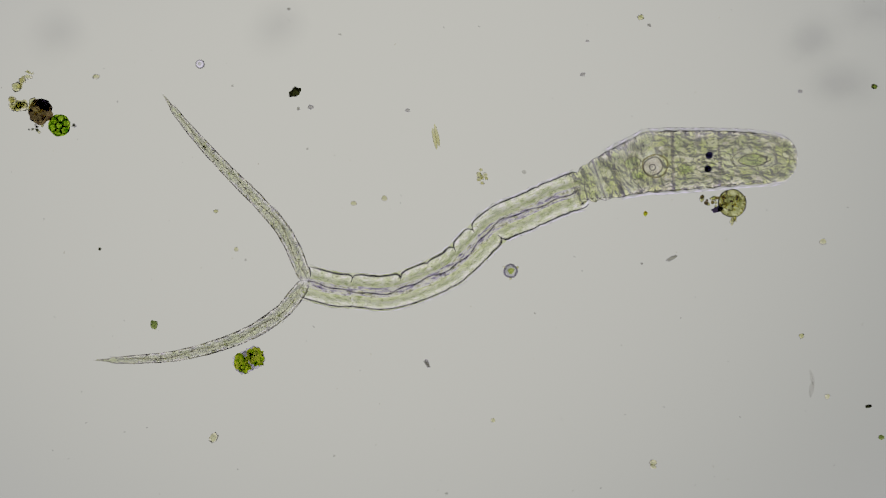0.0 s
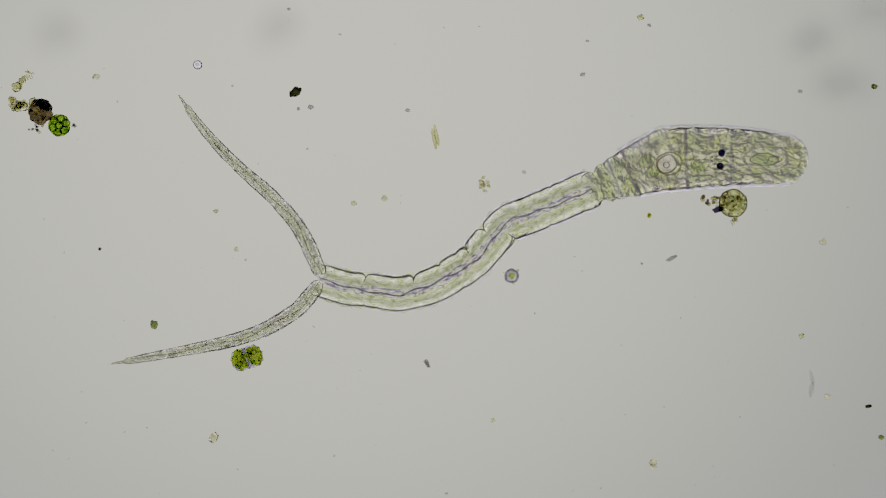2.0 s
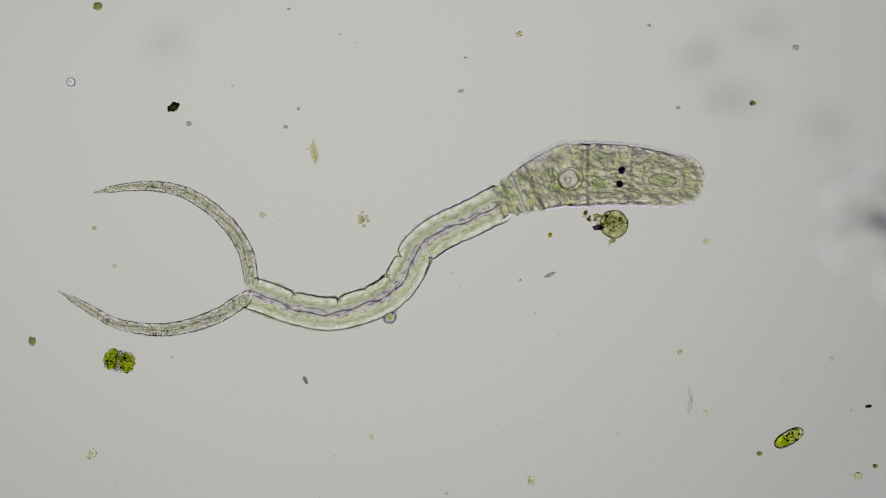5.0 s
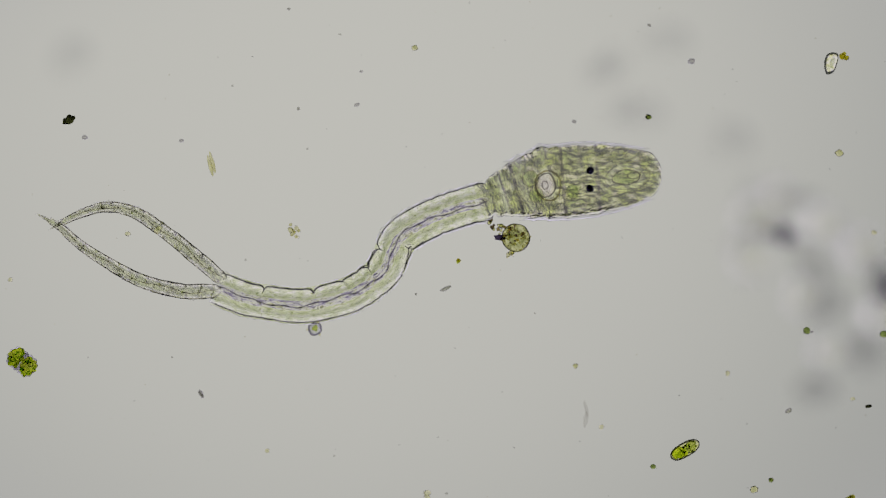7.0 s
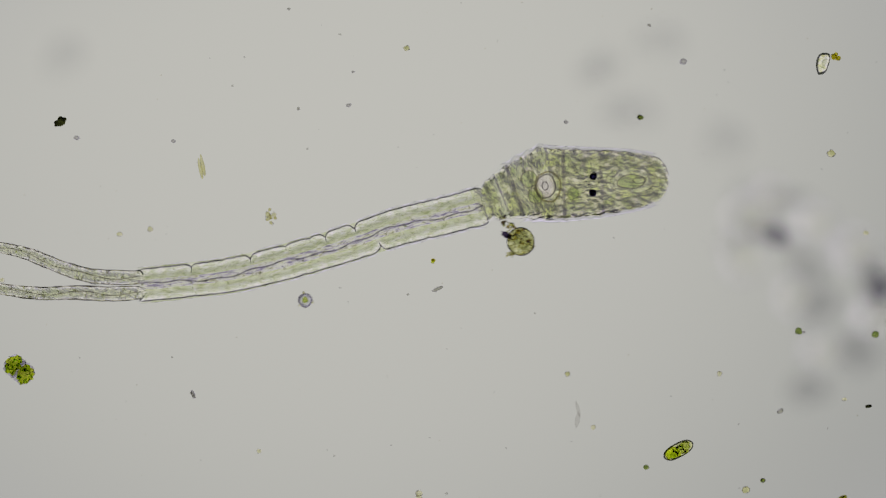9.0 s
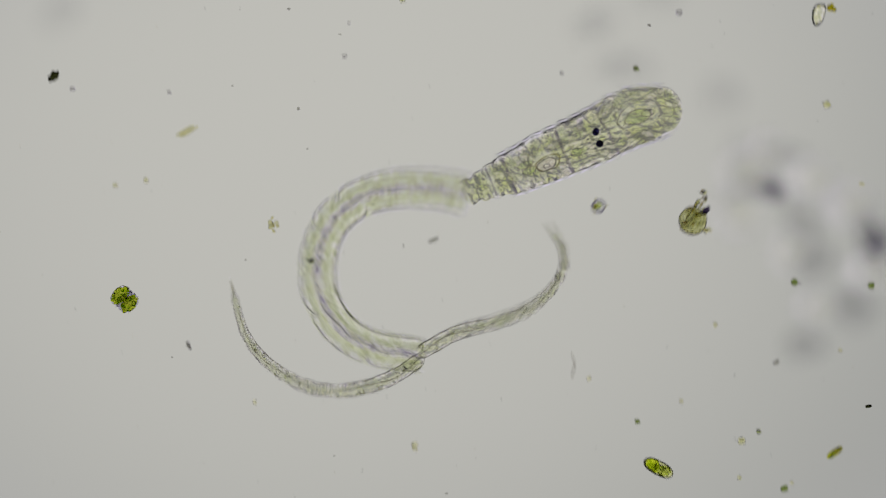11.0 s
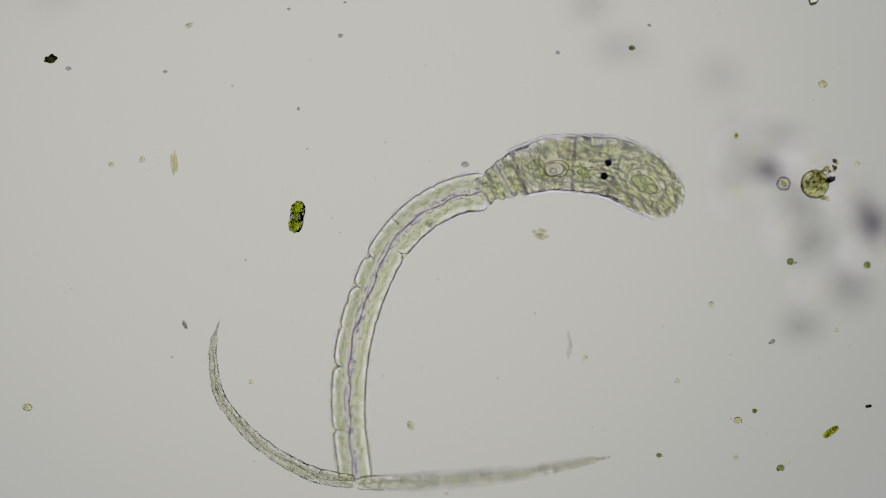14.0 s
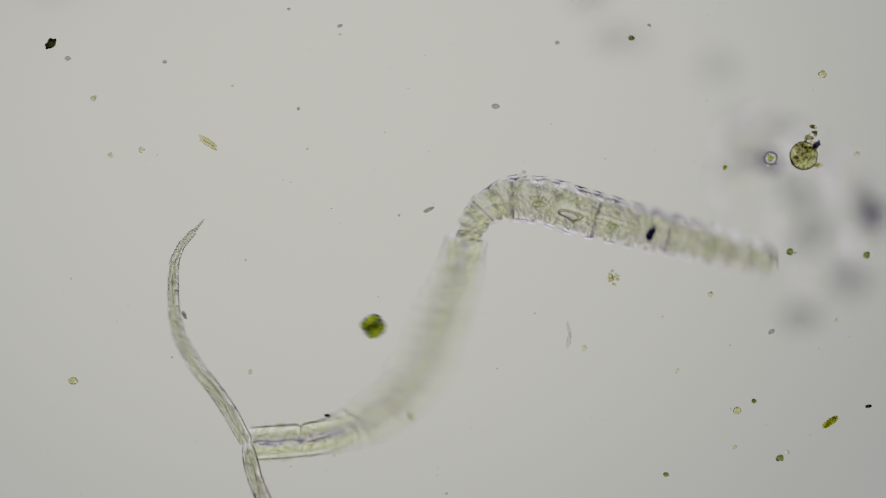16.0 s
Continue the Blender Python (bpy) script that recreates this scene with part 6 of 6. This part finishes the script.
    swim(14.5, [(887, 484), (933, 434), (993, 385), (1053, 340), (1113, 305), (1167, 289), (1223, 302)],
         [(878, 490), (820, 520), (740, 548), (650, 575), (560, 597), (500, 608), (440, 615), (380, 612), (335, 605)],
         [(328, 590), (345, 500), (380, 400), (408, 300), (430, 200), (450, 130), (490, 85)],
         [(325, 610), (325, 660), (345, 740), (385, 810), (450, 870), (520, 910), (600, 940)], (22, 46, 44, 40, 44, 40))
    swim(14.6, [(855, 370), (939, 349), (1046, 327), (1136, 315), (1233, 321)],
         [(842, 370), (742, 394), (673, 461), (630, 561), (591, 682), (545, 794)],
         [(530, 797), (424, 727), (358, 636), (339, 545), (370, 455)],
         [(561, 806), (652, 864), (758, 909), (909, 939)], (24, 40, 48, 44, 43, 36))
    swim(14.7, [(888, 388), (979, 358), (1070, 327), (1161, 309), (1236, 303)],
         [(876, 388), (782, 424), (706, 500), (630, 606), (555, 697), (470, 773)],
         [(455, 773), (373, 667), (327, 576), (327, 485), (382, 394)],
         [(479, 788), (539, 864), (630, 939), (736, 1015)], (24, 40, 48, 44, 43, 36))
    swim(14.8, [(896, 396), (950, 370), (1020, 345), (1090, 320), (1160, 300), (1236, 285)],
         [(884, 400), (724, 416), (624, 488), (576, 616), (564, 736)],
         [(560, 738), (444, 704), (324, 616), (264, 464)],
         [(570, 745), (604, 816), (644, 876), (700, 960)], (24, 40, 48, 44, 43, 36))
    swim(14.9, [(942, 455), (1003, 379), (1079, 318), (1155, 273), (1230, 227)],
         [(936, 461), (867, 530), (761, 600), (639, 636), (518, 636), (418, 600)],
         [(397, 591), (321, 521), (230, 485), (124, 476), (33, 479)],
         [(406, 606), (336, 673), (297, 758), (297, 849), (321, 939)], (24, 40, 48, 44, 43, 36))
    swim(15.0, [(890, 340), (950, 342), (1010, 338), (1080, 333), (1150, 328), (1220, 325), (1285, 335)],
         [(880, 340), (830, 325), (770, 328), (700, 345), (630, 370), (580, 410), (550, 470), (530, 540), (505, 610), (475, 695)],
         [(460, 705), (380, 750), (300, 785), (220, 797), (150, 785), (100, 745), (75, 700)],
         [(485, 705), (530, 760), (590, 815), (640, 870), (690, 930), (740, 990)], (24, 40, 48, 44, 43, 36))
    swim(15.1, [(872, 392), (950, 378), (1020, 360), (1100, 340), (1190, 315), (1288, 302)],
         [(862, 388), (720, 352), (608, 416), (552, 544), (560, 696)],
         [(555, 700), (440, 704), (320, 656), (248, 564), (228, 504)],
         [(565, 700), (592, 784), (600, 856), (610, 1000)], (24, 40, 48, 44, 43, 36))
    swim(15.2, [(894, 409), (955, 349), (1046, 312), (1152, 288), (1303, 258)],
         [(885, 424), (858, 515), (794, 606), (697, 652), (591, 630), (509, 561), (455, 479)],
         [(439, 470), (364, 430), (273, 412), (152, 418), (15, 430)],
         [(439, 491), (370, 576), (339, 682), (349, 788), (394, 873)], (22, 38, 40, 36, 34, 24))
    swim(15.3, [(888, 424), (918, 364), (1009, 339), (1130, 327), (1312, 303)],
         [(882, 436), (873, 530), (812, 636), (721, 697), (615, 673), (524, 606), (488, 561)],
         [(470, 545), (388, 470), (267, 394), (191, 318), (182, 236)],
         [(470, 570), (427, 652), (403, 758), (403, 864), (418, 955)], (22, 38, 40, 36, 34, 24))
    swim(15.4, [(876, 430), (905, 375), (960, 330), (1040, 310), (1130, 295), (1230, 260), (1330, 222)],
         [(870, 442), (748, 544), (588, 664), (428, 784)],
         [(425, 780), (380, 664), (368, 504), (400, 296)],
         [(430, 790), (436, 856), (450, 950), (480, 1090)], (22, 38, 40, 36, 34, 24))
    swim(15.5, [(864, 394), (890, 356), (932, 342), (980, 346), (1050, 369), (1130, 390), (1220, 413), (1310, 434), (1387, 444)],
         [(860, 400), (806, 446), (748, 512), (688, 577), (618, 638), (547, 698), (485, 747), (430, 776)],
         [(420, 770), (370, 690), (330, 620), (308, 550), (306, 490), (320, 430), (368, 362)],
         [(425, 785), (445, 830), (470, 880), (510, 950), (560, 1020), (610, 1080)], (22, 36, 38, 35, 29, 18))
    swim(15.6, [(876, 455), (906, 379), (988, 342), (1124, 318), (1352, 249)],
         [(876, 470), (867, 576), (806, 682), (700, 742), (594, 727), (488, 682)],
         [(473, 667), (442, 561), (367, 455), (327, 364), (330, 267)],
         [(473, 688), (442, 773), (442, 864), (473, 970), (518, 1061)], (22, 38, 40, 36, 34, 24))
    swim(15.7, [(836, 368), (880, 330), (940, 325), (1010, 345), (1100, 385), (1220, 440), (1356, 500)],
         [(826, 378), (716, 504), (596, 684), (468, 824)],
         [(465, 824), (336, 712), (268, 604), (276, 464)],
         [(470, 830), (508, 872), (560, 960), (640, 1080)], (22, 38, 40, 36, 34, 24))
    swim(15.8, [(873, 470), (879, 394), (970, 349), (1121, 324), (1364, 294)],
         [(873, 479), (864, 576), (803, 667), (712, 727), (591, 733), (470, 715)],
         [(455, 709), (424, 591), (358, 485), (312, 394), (297, 297)],
         [(455, 727), (439, 818), (439, 909), (455, 1030)], (22, 38, 40, 36, 34, 24))
    swim(15.9, [(849, 370), (903, 327), (979, 333), (1130, 409), (1352, 558)],
         [(836, 379), (752, 500), (646, 621), (555, 742), (473, 842)],
         [(458, 842), (373, 758), (306, 652), (282, 561), (303, 470)],
         [(479, 864), (539, 939), (615, 1030), (706, 1121)], (22, 38, 40, 36, 34, 24))
    swim(16.0, [(828, 430), (845, 385), (890, 355), (950, 355), (1010, 372), (1080, 390), (1160, 410), (1260, 435), (1380, 470)],
         [(825, 430), (810, 490), (785, 560), (755, 640), (710, 705), (640, 750), (560, 775), (450, 785)],
         [(437, 782), (395, 710), (350, 650), (318, 590), (308, 530), (315, 450), (365, 385)],
         [(440, 795), (450, 840), (470, 890), (500, 960), (540, 1040), (590, 1110)], (22, 36, 38, 33, 28, 20))

    # Sweeps at the beats that show most.
    still = [(0, 0), (0, 0)]
    lash(4.0, still, still, still, still)
    lash(7.0, still, still, still, still)
    lash(11.0, still, [(0, 15), (0, 5), (10, 6), (8, 8)], [(0, 0), (0, 4), (4, 0)], [(0, 0), (-14, 20), (25, -5)])
    lash(11.5, [(12, 12), (6, 4), (0, 0)], [(8, 10), (0, 30), (20, 36), (60, 0)], [(50, 0), (10, 5), (30, 0)], [(50, 0), (40, 0), (30, 12), (12, 0)])
    lash(12.0, [(0, 22), (0, 8), (0, 0)], [(0, 25), (0, 40), (0, 4), (20, 0), (20, 10)], [(15, 10), (3, 0), (0, 5)], [(10, 20), (0, 40), (0, 12)])
    lash(12.5, [(3, 4), (0, 0)], [(5, 0), (42, 0), (52, 0), (5, 5), (0, 40)], [(20, 22), (25, 0), (26, 26), (5, 0)], [(10, 15), (8, 8), (5, 0), (20, 0)])
    lash(13.0, still, still, still, still)
    lash(13.5, still, still, still, [(0, 0), (0, 14), (0, 25)])
    lash(14.0, still, [(0, 0), (0, 0), (6, 0)], [(6, 0), (5, 8), (0, 0)], [(6, 0), (0, 14), (0, 4)])
    lash(15.5, still, still, still, still)
    lash(14.5, still, [(0, 8), (0, 32), (0, 45), (0, 5), (10, 50)], [(20, 40), (30, 0), (4, 0), (30, 5)], [(10, 20), (10, 0), (12, 8)])
    lash(15.0, [(0, 3), (0, 3), (8, 2)], [(0, 8), (0, 12), (0, 35), (5, 5), (35, 0), (60, 0)], [(50, 40), (10, 40), (0, 5), (40, 0)], [(60, 0), (40, -30), (30, -20)])
    lash(16.0, [(4, 0), (0, 0), (0, 3), (0, 12), (0, 26)], [(10, 0), (42, 0), (55, 10), (30, 30), (0, 4), (0, 2)], [(0, 4), (14, 10), (4, 0), (2, 0)], [(0, 4), (12, 4), (12, 4)])
    ease()
    key_chain(BODY, 1, 0.034, True)
    key_chain(STEM, 2, 0.030)
    key_chain(FORK_A, 3, 0.026)
    key_chain(FORK_B, 4, 0.022)


motions()
